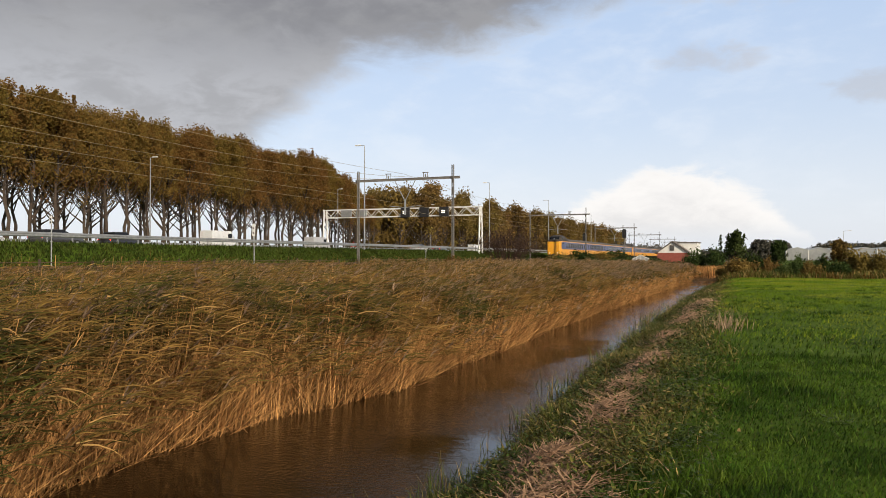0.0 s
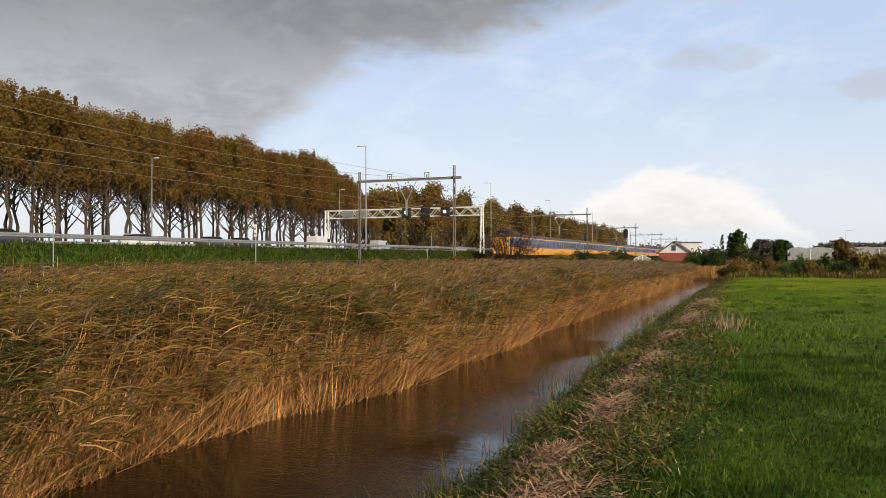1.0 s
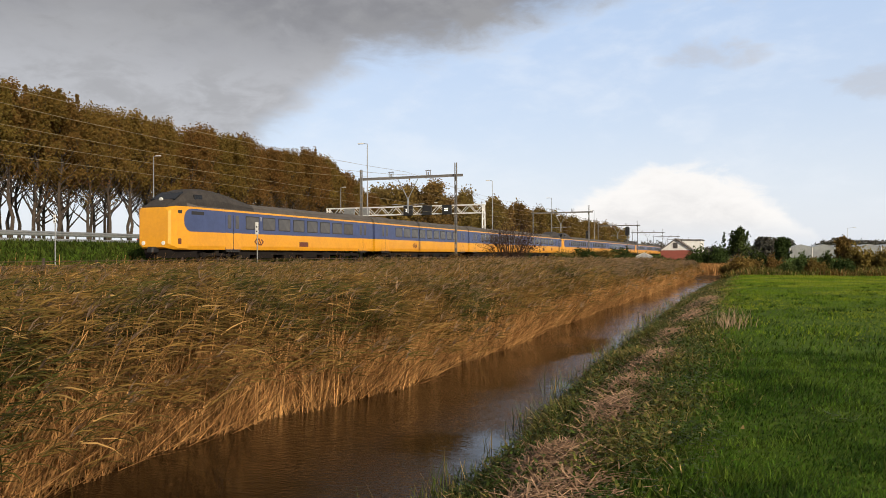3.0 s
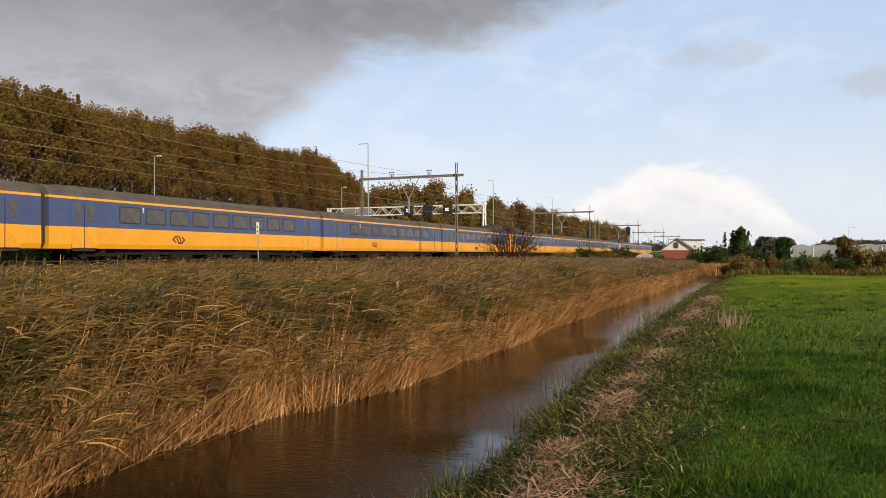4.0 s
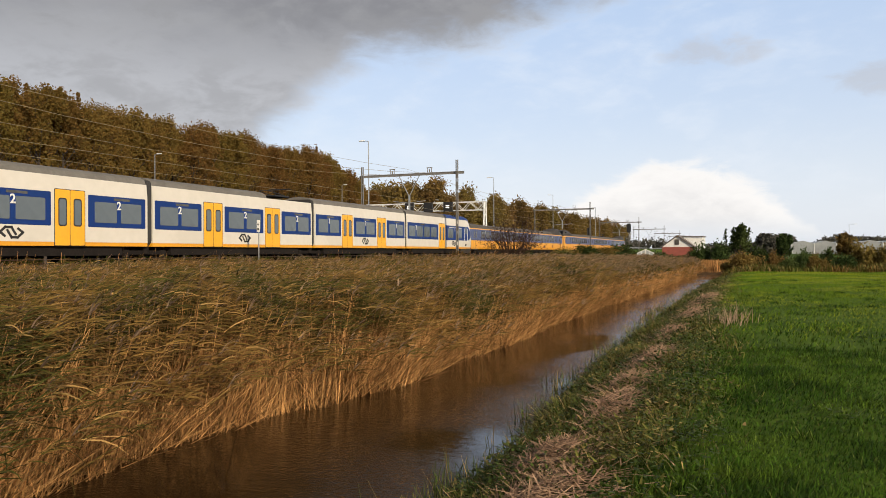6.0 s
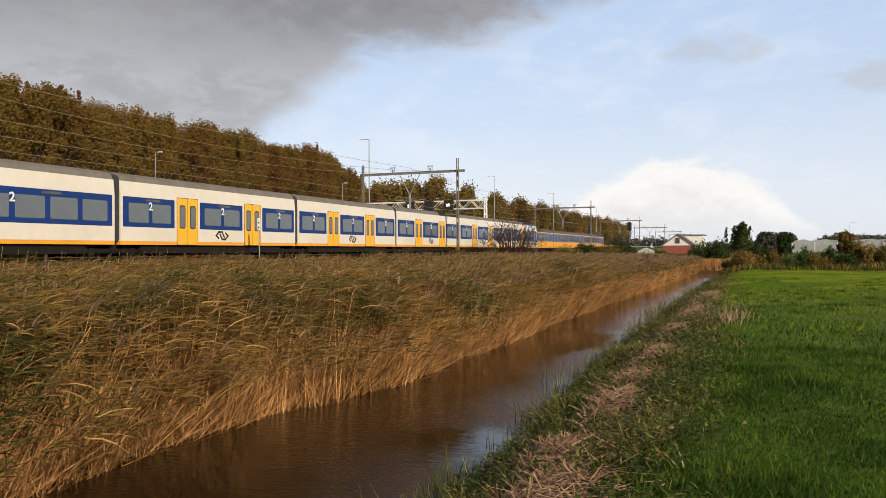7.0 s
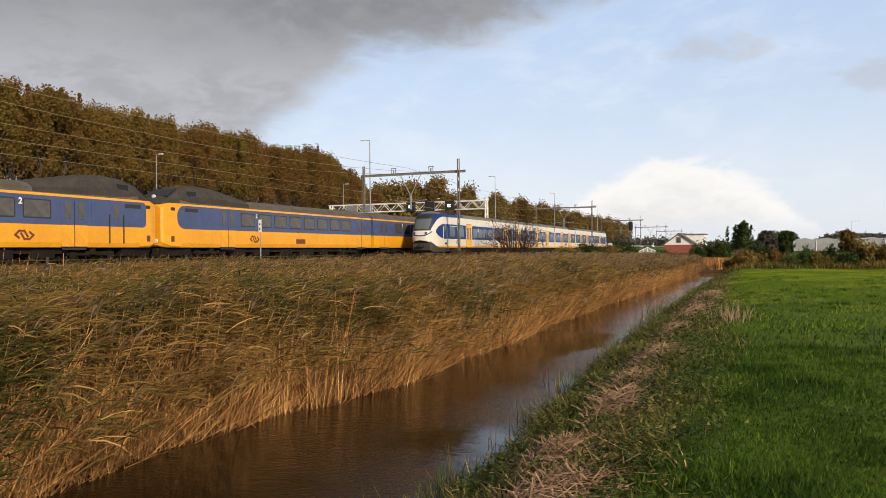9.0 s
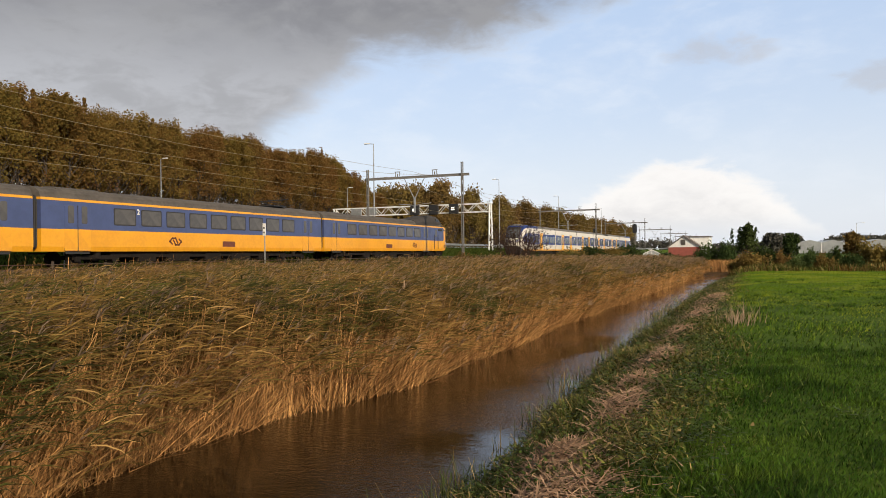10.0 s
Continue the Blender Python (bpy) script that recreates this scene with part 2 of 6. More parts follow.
M = dict(
    soil=material("field_soil", spec=0.08, color=(0.080, 0.132, 0.011), rough=0.95, color2=(0.044, 0.078, 0.008), scale=0.35, fine=9, bump=0.8, bump_scale=14),
    water=water_material(),
    ballast=material("ballast", (0.10, 0.070, 0.052), 0.95, color2=(0.055, 0.040, 0.030), scale=3, fine=22, bump=1.0, bump_scale=22),
    rail=material("rail_steel", (0.20, 0.13, 0.09), 0.5, 0.7, color2=(0.12, 0.07, 0.05)),
    sleeper=material("sleeper_concrete", (0.25, 0.21, 0.17), 0.9, color2=(0.15, 0.12, 0.1)),
    asphalt=material("asphalt", (0.06, 0.06, 0.06), 0.9, color2=(0.045, 0.045, 0.047), scale=0.6, fine=30),
    galv=material("galvanised_steel", (0.42, 0.43, 0.43), 0.5, 0.6, color2=(0.30, 0.31, 0.32), scale=3, fine=30),
    grey_paint=material("grey_paint", (0.19, 0.18, 0.165), 0.7, 0.1, color2=(0.14, 0.13, 0.12), scale=3, fine=25),
    white_paint=material("white_paint", (0.80, 0.80, 0.78), 0.5, color2=(0.66, 0.65, 0.62), scale=2, fine=20),
    black=material("black_plastic", (0.018, 0.018, 0.02), 0.6, color2=(0.012, 0.012, 0.013)),
    dark_gear=material("underframe_dirt", (0.016, 0.012, 0.010), 0.9, color2=(0.009, 0.007, 0.006), scale=2, fine=15, spec=0.2),
    yellow=material("train_yellow", (0.76, 0.345, 0.012), 0.42, color2=(0.66, 0.29, 0.014), scale=0.5, fine=5, coat=0.15),
    yellow2=material("door_yellow", (0.88, 0.43, 0.02), 0.38, color2=(0.80, 0.38, 0.02), scale=0.5, fine=5),
    blue=material("train_blue", (0.058, 0.080, 0.19), 0.45, color2=(0.048, 0.066, 0.155), scale=0.6, fine=4, coat=0.1),
    blue2=material("sprinter_blue", (0.006, 0.030, 0.165), 0.5, color2=(0.007, 0.032, 0.15), scale=0.6, fine=4, spec=0.3),
    white=material("sprinter_white", (0.66, 0.61, 0.53), 0.45, color2=(0.60, 0.555, 0.475), scale=0.3, fine=2, coat=0.15),
    roof=material("train_roof", (0.105, 0.090, 0.076), 0.85, color2=(0.070, 0.060, 0.050), scale=0.8, fine=6),
    hump=material("cockpit_roof", (0.050, 0.042, 0.036), 0.8, color2=(0.030, 0.026, 0.023), scale=0.9, fine=6),
    car_glass=material("car_glass", (0.012, 0.013, 0.015), 0.15, color2=(0.010, 0.011, 0.012), spec=0.25),
    roof2=material("sprinter_roof", (0.16, 0.148, 0.13), 0.85, color2=(0.12, 0.11, 0.096), scale=0.8, fine=6),
    gasket=material("rubber_gasket", (0.02, 0.02, 0.022), 0.8, color2=(0.03, 0.028, 0.026)),
    pane=material("tinted_glass", (0.085, 0.077, 0.068), 0.12, color2=(0.060, 0.055, 0.050), scale=0.8, fine=3, spec=0.6),
    pane2=material("sprinter_glass", (0.100, 0.120, 0.132), 0.12, color2=(0.092, 0.110, 0.122), scale=0.4, fine=3, spec=0.9),
    bark=material("poplar_bark", (0.080, 0.058, 0.042), 0.95, color2=(0.042, 0.031, 0.024), scale=3, fine=18, bump=0.6, bump_scale=20),
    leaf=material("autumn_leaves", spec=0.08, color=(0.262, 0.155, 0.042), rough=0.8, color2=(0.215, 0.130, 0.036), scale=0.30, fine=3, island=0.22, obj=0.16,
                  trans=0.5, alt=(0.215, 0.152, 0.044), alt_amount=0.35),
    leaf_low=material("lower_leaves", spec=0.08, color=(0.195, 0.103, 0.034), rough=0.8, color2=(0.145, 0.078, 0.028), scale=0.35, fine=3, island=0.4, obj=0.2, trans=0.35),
    wood=material("wood_leaves", spec=0.08, color=(0.215, 0.145, 0.040), rough=0.85, color2=(0.125, 0.082, 0.030), scale=0.15, fine=2, island=0.4, obj=0.5, trans=0.3),
    green_leaf=material("bush_leaves", spec=0.08, color=(0.055, 0.080, 0.022), rough=0.8, color2=(0.035, 0.052, 0.016), scale=0.6, fine=4, island=0.7, obj=0.5, trans=0.2),
    twig=material("bare_twigs", spec=0.08, color=(0.060, 0.036, 0.028), rough=0.9, color2=(0.035, 0.022, 0.018), island=0.5),
    stalk=material("reed_stalks", spec=0.08, color=(0.53, 0.290, 0.110), rough=0.75, color2=(0.21, 0.102, 0.036), scale=0.8, fine=5, island=1.4, trans=0.1),
    reed_leaf=material("reed_leaves", spec=0.08, color=(0.118, 0.068, 0.016), rough=0.7, color2=(0.205, 0.118, 0.034), scale=0.7, fine=3, island=1.3, trans=0.2,
                       alt=(0.40, 0.240, 0.09), alt_amount=0.08, patch=(0.048, 0.048, 0.010), patch_scale=0.42),
    plume=material("reed_plumes", spec=0.08, color=(0.46, 0.325, 0.22), rough=0.9, color2=(0.31, 0.212, 0.14), island=0.6, trans=0.3),
    # meadow grass in two copies: near one toned dark as unlit, far one sunlit
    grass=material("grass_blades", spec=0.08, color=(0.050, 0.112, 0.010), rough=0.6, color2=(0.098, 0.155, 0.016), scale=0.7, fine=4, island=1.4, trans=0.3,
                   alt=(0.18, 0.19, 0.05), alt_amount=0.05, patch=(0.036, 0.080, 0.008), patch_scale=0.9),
    grass_far_sunlit=material("sunlit_field_grass", spec=0.08, color=(0.245, 0.320, 0.022), rough=0.6, color2=(0.300, 0.335, 0.030), scale=0.25, fine=2, island=0.25, trans=0.3, patch=(0.150, 0.240, 0.016), patch_scale=0.22),
    weed=material("bank_weeds", spec=0.08, color=(0.058, 0.092, 0.016), rough=0.65, color2=(0.105, 0.112, 0.026), scale=0.8, fine=4, island=1.2, trans=0.25,
                  alt=(0.34, 0.235, 0.095), alt_amount=0.18, patch=(0.150, 0.145, 0.034), patch_scale=0.8),
    nettle=material("broad_weed_leaves", spec=0.12, color=(0.046, 0.078, 0.014), rough=0.6, color2=(0.075, 0.100, 0.020), scale=1.5, fine=8, island=1.3, trans=0.25),
    bank_grass=material("embankment_grass", spec=0.08, color=(0.034, 0.057, 0.009), rough=0.7, color2=(0.066, 0.082, 0.015), scale=0.5, fine=3, island=1.2, trans=0.2),
    straw=material("dead_straw", spec=0.08, color=(0.50, 0.315, 0.19), rough=0.85, color2=(0.26, 0.155, 0.09), scale=2, fine=9, island=1.2),
    brick=material("red_brick", (0.30, 0.085, 0.062), 0.9, color2=(0.22, 0.06, 0.045), scale=2, fine=12),
    roof_tile=material("grey_roof", (0.16, 0.14, 0.13), 0.85, color2=(0.10, 0.09, 0.085), scale=2, fine=10),
    emblem=material("emblem_brown", (0.15, 0.042, 0.022), 0.6, color2=(0.11, 0.032, 0.018)),
    red=material("sign_red", (0.55, 0.03, 0.02), 0.5), sign_blue=material("sign_blue", (0.02, 0.06, 0.35), 0.5),
    wire=material("wire_copper", (0.36, 0.29, 0.17), 0.6, 0.2, color2=(0.26, 0.21, 0.13)),
    far=material("far_trees", spec=0.08, color=(0.10, 0.095, 0.075), rough=0.95, color2=(0.07, 0.07, 0.06), scale=0.05, fine=0.5, island=0.5),
    glasshouse=material("greenhouse_panes", (0.33, 0.34, 0.34), 0.4, color2=(0.24, 0.25, 0.26), scale=0.3, fine=2),
    led=glow("sign_pixels", (1.0, 0.95, 0.85), 1.2), tail=glow("tail_light", (0.8, 0.04, 0.02), 1.0),
)
add_mud(M["soil"])

# ---- builders ----
RAIL = 1.10            # top of the rails above the field
NEAR, FAR = -29.62, -33.85   # centres of the two tracks


def finish(name, bm, mat, parent=None, label="", smooth=False):
    me = bpy.data.meshes.new(name)
    bmesh.ops.recalc_face_normals(bm, faces=bm.faces[:])
    bm.to_mesh(me)
    bm.free()
    if smooth:
        for p in me.polygons:
            p.use_smooth = True
    me.materials.append(mat)
    ob = new(name, me)
    if parent:
        ob.parent = parent
    if label:
        tagged(ob, label)
    return ob


def part(name, bm, mat, parent, label="", smooth=False):
    return finish(name, bm, mat, parent, label, smooth)


def share(name, me, parent, m, label=""):
    ob = new(name, me)
    ob.parent = parent
    ob.matrix_basis = m
    if label:
        tagged(ob, label)
    return ob


def thing(name, label, category, group="", at=None):
    ob = new(name)
    ob.empty_display_size = 0.2
    tagged(ob, label, category, group)
    if at is not None:
        ob.matrix_basis = at
    return ob


def box(bm, c, s, bevel=0.0, rot=None):
    m = Matrix.Translation(c) @ (rot or Matrix.Identity(4)) @ Matrix.Diagonal((*s, 1))
    made = bmesh.ops.create_cube(bm, size=1, matrix=m)
    if bevel:
        edges = list({e for v in made["verts"] for e in v.link_edges})
        bmesh.ops.bevel(bm, geom=edges, offset=bevel, segments=1, affect="EDGES")
    return bm


def rod(bm, a, b, r0, r1=None, n=6):
    a, b = Vector(a), Vector(b)
    d = b - a
    m = Matrix.Translation((a + b) / 2) @ d.to_track_quat("Z", "Y").to_matrix().to_4x4()
    bmesh.ops.create_cone(bm, cap_ends=True, segments=n, radius1=r0, radius2=r0 if r1 is None else r1, depth=d.length, matrix=m)
    return bm


def loft(bm, rings, close=True):
    rows = [[bm.verts.new(p) for p in ring] for ring in rings]
    n = len(rows[0])
    for a, b in zip(rows, rows[1:]):
        for i in range(n):
            bm.faces.new((a[i], a[(i + 1) % n], b[(i + 1) % n], b[i]))
    if close:
        bm.faces.new(rows[0][::-1])
        bm.faces.new(rows[-1])
    return bm


def prism(bm, outline, y0, y1):
    """A cross-section (x, z) drawn along y."""
    return loft(bm, [[(x, y0, z) for x, z in outline], [(x, y1, z) for x, z in outline]])


def bulk(name, verts, faces, mat, parent=None, smooth=False):
    me = bpy.data.meshes.new(name)
    verts, faces = np.asarray(verts, np.float32), np.asarray(faces, np.int32)
    k = faces.shape[1]
    me.vertices.add(len(verts))
    me.vertices.foreach_set("co", verts.ravel())
    me.loops.add(faces.size)
    me.loops.foreach_set("vertex_index", faces.ravel())
    me.polygons.add(len(faces))
    me.polygons.foreach_set("loop_start", np.arange(0, faces.size, k, dtype=np.int32))
    me.update(calc_edges=True)
    if smooth:
        me.polygons.foreach_set("use_smooth", np.ones(len(faces), bool))
    me.materials.append(mat)
    ob = new(name, me)
    if parent:
        ob.parent = parent
    return ob


def strips(base, head, tilt, bend, length, width, segs=2, taper=0.12, twist=None, roll=None):
    """Many bent ribbons: base points, compass heading of the lean, tilt from upright, extra bend to the tip (radians)."""
    n = len(base)
    pts = np.empty((n, segs + 1, 2, 3))
    p = base.astype(float).copy()
    side = np.stack([-np.sin(head + (0 if twist is None else twist)), np.cos(head + (0 if twist is None else twist)), np.zeros(n)], 1)
    if roll is not None:
        side = side * np.cos(roll)[:, None] + np.array([0.0, 0.0, 1.0]) * np.sin(roll)[:, None]
    for s in range(segs + 1):
        f = s / segs
        w = width * (1 - (1 - taper) * f ** 1.5) * 0.5
        pts[:, s, 0], pts[:, s, 1] = p - side * w[:, None], p + side * w[:, None]
        a = tilt + bend * (s + 0.5) / segs
        p = p + (length / segs)[:, None] * np.stack([np.cos(head) * np.sin(a), np.sin(head) * np.sin(a), np.cos(a)], 1)
    idx = np.arange(n * (segs + 1) * 2).reshape(n, segs + 1, 2)
    f = np.stack([idx[:, :-1, 0], idx[:, :-1, 1], idx[:, 1:, 1], idx[:, 1:, 0]], -1).reshape(-1, 4)
    return pts.reshape(-1, 3), f


def merged(chunks):
    vs, fs, k = [], [], 0
    for v, f in chunks:
        vs.append(v)
        fs.append(f + k)
        k += len(v)
    return np.concatenate(vs), np.concatenate(fs)


def ripple(x, y, seed=0):
    """A smooth unevenness in metres, about one either way."""
    return (np.sin(x * 0.9 + 1.3 * seed) * np.cos(y * 0.7 + seed) + 0.6 * np.sin(x * 2.1 + y * 1.3 + seed * 2.1) + 0.4 * np.cos(y * 2.9 - x * 1.7 + seed)) / 2


# ---- ground ----
PROFILE = [(-2600, 0.2), (-200, 0.6), (-110, 1.0), (-90, 1.5), (-74, 1.7), (-71.2, 2.34), (-56, 2.36), (-43.0, 2.36), (-42.5, 2.58), (-41.7, 2.5), (-39.2, 1.55), (-37.4, 0.75), (-36.3, 0.5),
           (-26.0, 0.45), (-24.2, 0.2), (-22.0, -0.3), (-14.0, -0.5), (-9.5, -0.65), (-7.6, -0.9), (-6.6, -1.1), (-5.3, -1.5), (-3.6, -1.5), (-3.0, -0.95),
           (-2.75, -0.75), (-2.2, -0.50), (-1.6, -0.28), (-1.0, -0.08), (-0.4, 0.0), (0.6, 0.03), (2, 0.0), (4, 0.02), (7, 0.0), (12, 0.05), (25, 0.0), (80, 0.1), (400, 0.2), (2600, 0.2)]
PX = np.array([p[0] for p in PROFILE], float)
PZ = np.array([p[1] for p in PROFILE], float)
CANAL_END = 79.0


def ditch_bend(y):
    """How far the right bank lies off its straight line."""
    return np.interp(y, [0, 6, 9, 16, 31, 50, 75], [0.38, 0.30, 0.18, 0.0, -0.12, 0.15, 1.0])


def ground_z(x, y):
    x, y = np.asarray(x, float), np.asarray(y, float)
    x = np.where((x > -9) & (x < 1), x - ditch_bend(y) * np.clip((x + 9) / 5, 0, 1) * np.clip((1 - x) / 1.5, 0, 1), x)
    z = np.interp(x, PX, PZ)
    shut = np.clip((y - CANAL_END) / 2.0, 0, 1)
    z = np.where((x < -2) & (x > -9), z * (1 - shut) + np.maximum(z, -0.35) * shut, z)
    near = np.exp(-np.abs(y) / 60) * ((x > -3) & (x < 40))
    return z + 0.035 * ripple(x * 0.8, y * 0.8, 2) * near


def build_ground():
    ys = np.concatenate([[-900, -300, -120, -60, -30], np.arange(-16, 40, 0.5), np.arange(40, 90, 1.5), [100, 120, 150, 200, 260, 340, 450, 600, 900, 1400, 2600]])
    xs = np.unique(np.concatenate([PX, np.arange(-6.6, -0.4, 0.25), np.arange(-0.4, 9, 0.4)]))
    gx, gy = np.meshgrid(xs, ys)
    v = np.stack([gx, gy, ground_z(gx, gy)], -1).reshape(-1, 3)
    i = np.arange(len(ys) * len(xs)).reshape(len(ys), len(xs))
    f = np.stack([i[:-1, :-1], i[:-1, 1:], i[1:, 1:], i[1:, :-1]], -1).reshape(-1, 4)
    g = bulk("ground", v, f, M["soil"], smooth=True)
    tagged(g, "flat green polder field with a ditch cut into it", "ground", kind="structure")
    w = bulk("water", [(-8.5, -30, -0.8), (-1.8, -30, -0.8), (-1.8, CANAL_END + 2, -0.8), (-8.5, CANAL_END + 2, -0.8)], [(0, 1, 2, 3)], M["water"])
    tagged(w, "muddy brown rippled water of a straight ditch", "water", kind="structure")
    bm = bmesh.new()
    prism(bm, [(-70.8, 2.30), (-42.6, 2.30), (-42.6, 2.40), (-56.5, 2.43), (-70.8, 2.40)], -300, 900)
    tagged(finish("road", bm, M["asphalt"]), "grey asphalt motorway on a low embankment", "road", kind="structure")


build_ground()


def build_tracks():
    for tx, nm in ((NEAR, "track"), (FAR, "track")):
        bed = thing("railway_track", "railway track with steel rails on brown ballast", "railway track", "railway tracks")
        tagged(bed, kind="structure")
        bm = bmesh.new()
        prism(bm, [(tx - 2.4, 0.40), (tx + 2.4, 0.40), (tx + 1.6, RAIL - 0.20), (tx - 1.6, RAIL - 0.20)], -250, 700)
        part("ballast", bm, M["ballast"], bed)
        for dx in (-0.755, 0.755):
            bm = bmesh.new()
            x = tx + dx
            prism(bm, [(x - 0.06, RAIL - 0.16), (x + 0.06, RAIL - 0.16), (x + 0.015, RAIL - 0.12), (x + 0.015, RAIL - 0.04), (x + 0.036, RAIL - 0.03),
                       (x + 0.036, RAIL), (x - 0.036, RAIL), (x - 0.036, RAIL - 0.03), (x - 0.015, RAIL - 0.04), (x - 0.015, RAIL - 0.12)], -250, 700)
            part("rail", bm, M["rail"], bed, "rusty steel rail")
        bm = bmesh.new()
        for k in range(170):
            box(bm, (tx, k * 0.65 + 10, RAIL - 0.22), (2.5, 0.26, 0.16))
        part("sleepers", bm, M["sleeper"], bed)


build_tracks()

# ---- overhead line ----
PORTAL_Y0, PORTAL_STEP = 69.21, 69.34
POLE_R, POLE_L = -26.43, -37.05


def portal(y):
    p = thing("catenary_portal", "grey steel catenary portal over two tracks", "catenary portal", "overhead line portals", pose(0, y, 0))
    top, beam = RAIL + 9.7, RAIL + 8.45
    for x in (POLE_R, POLE_L):
        bm = bmesh.new()
        h = top if x == POLE_R else top - 0.25
        for dx in (-0.09, 0.09):
            box(bm, (x + dx, 0, (h + 0.3) / 2), (0.045, 0.2, h - 0.3))
        for k in range(9):
            box(bm, (x, 0, 0.9 + k * 1.05), (0.17, 0.02, 0.7))
        part("pole", bm, M["grey_paint"], p)
        bm = bmesh.new()
        box(bm, (x, 0, 0.25), (0.7, 0.7, 0.7), 0.04)
        part("footing", bm, M["sleeper"], p, "concrete footing")
    bm = bmesh.new()
    for dz in (-0.10, 0.10):
        box(bm, ((POLE_R + POLE_L) / 2 + 0.15, 0.16, beam + dz), (POLE_R - POLE_L + 1.1, 0.10, 0.06))
    box(bm, ((POLE_R + POLE_L) / 2 + 0.15, 0.16, beam), (POLE_R - POLE_L + 1.1, 0.05, 0.18))
    part("beam", bm, M["grey_paint"], p)
    for x in (NEAR + 0.15, FAR + 0.2):
        bm = bmesh.new()
        for dx in (-0.22, 0.22):
            rod(bm, (x + dx, 0.16, beam + 0.15), (x + dx, 0.16, beam + 0.6), 0.035)
        box(bm, (x, 0.16, beam + 0.62), (0.6, 0.12, 0.07))
        rod(bm, (x, 0.16, beam + 0.15), (x, 0.16, beam + 0.45), 0.07, n=8)
        part("insulator", bm, M["grey_paint"], p, "insulator in a small bracket")
    mid = (NEAR + FAR) / 2
    bm = bmesh.new()
    for s in (-1, 1):
        rod(bm, (mid + s * 1.15, 0.16, beam - 0.1), (mid + s * 0.08, 0.16, beam - 2.1), 0.045)
    box(bm, (mid, 0.16, beam - 2.85), (0.16, 0.16, 1.6))
    part("hanger", bm, M["galv"], p, "V-shaped hanger bracket")
    for tx, s in ((NEAR, -1), (FAR, 1)):
        bm = bmesh.new()
        rod(bm, (mid, 0.16, beam - 2.9), (tx + s * 0.3, 0.16, RAIL + 5.75), 0.035)
        part("registration_arm", bm, M["galv"], p)
    return p


for i in range(-1, 7):
    portal(PORTAL_Y0 + PORTAL_STEP * i)


def wires():
    runs = [(NEAR, 5.55, 5.50, 0.012, "contact_wire"), (FAR, 5.55, 5.50, 0.012, "contact_wire"), (NEAR, 8.55, 6.9, 0.013, "carrier_wire"), (FAR, 8.5, 6.9, 0.013, "carrier_wire"),
            (NEAR - 2.2, 9.0, 8.3, 0.013, "feeder_wire")]
    for x, hi, lo, r, nm in runs:
        bm = bmesh.new()
        rings = []
        for k in range(57):
            u = k / 8
            y, s = PORTAL_Y0 + PORTAL_STEP * (u - 1), 2 * (u % 1.0) - 1
            z = RAIL + lo + (hi - lo) * s * s
            rings.append([(x + r * math.cos(q), y, z + r * math.sin(q)) for q in (0.0, 1.571, 3.142, 4.712)])
        loft(bm, rings)
        tagged(finish(nm, bm, M["wire"]), "thin overhead wire strung between the portals", "overhead wire", "overhead wires")


wires()

# ---- trees ----


def limb_mesh(bm, a, b, r0, r1, n=5):
    rod(bm, a, b, r0, r1, n)


def leaf_cloud(rng, centres, radii, per, size):
    """Small crossed leaf pieces about the given clump centres."""
    cs, rs = np.repeat(centres, per, 0), np.repeat(radii, per)
    n = len(cs)
    d = rng.normal(size=(n, 3))
    d /= np.linalg.norm(d, axis=1)[:, None]
    p = cs + d * (rs * rng.random(n) ** 0.45)[:, None] * np.array([1, 1, 1.15])
    u = rng.normal(size=(n, 3))
    u /= np.linalg.norm(u, axis=1)[:, None]
    w = np.cross(u, rng.normal(size=(n, 3)))
    w /= np.linalg.norm(w, axis=1)[:, None]
    s = size * (0.6 + 0.8 * rng.random(n))[:, None]
    q = np.stack([p - u * s, p + w * s * 0.55, p + u * s, p - w * s * 0.55], 1).reshape(-1, 3)
    return q, np.arange(n * 4).reshape(n, 4)


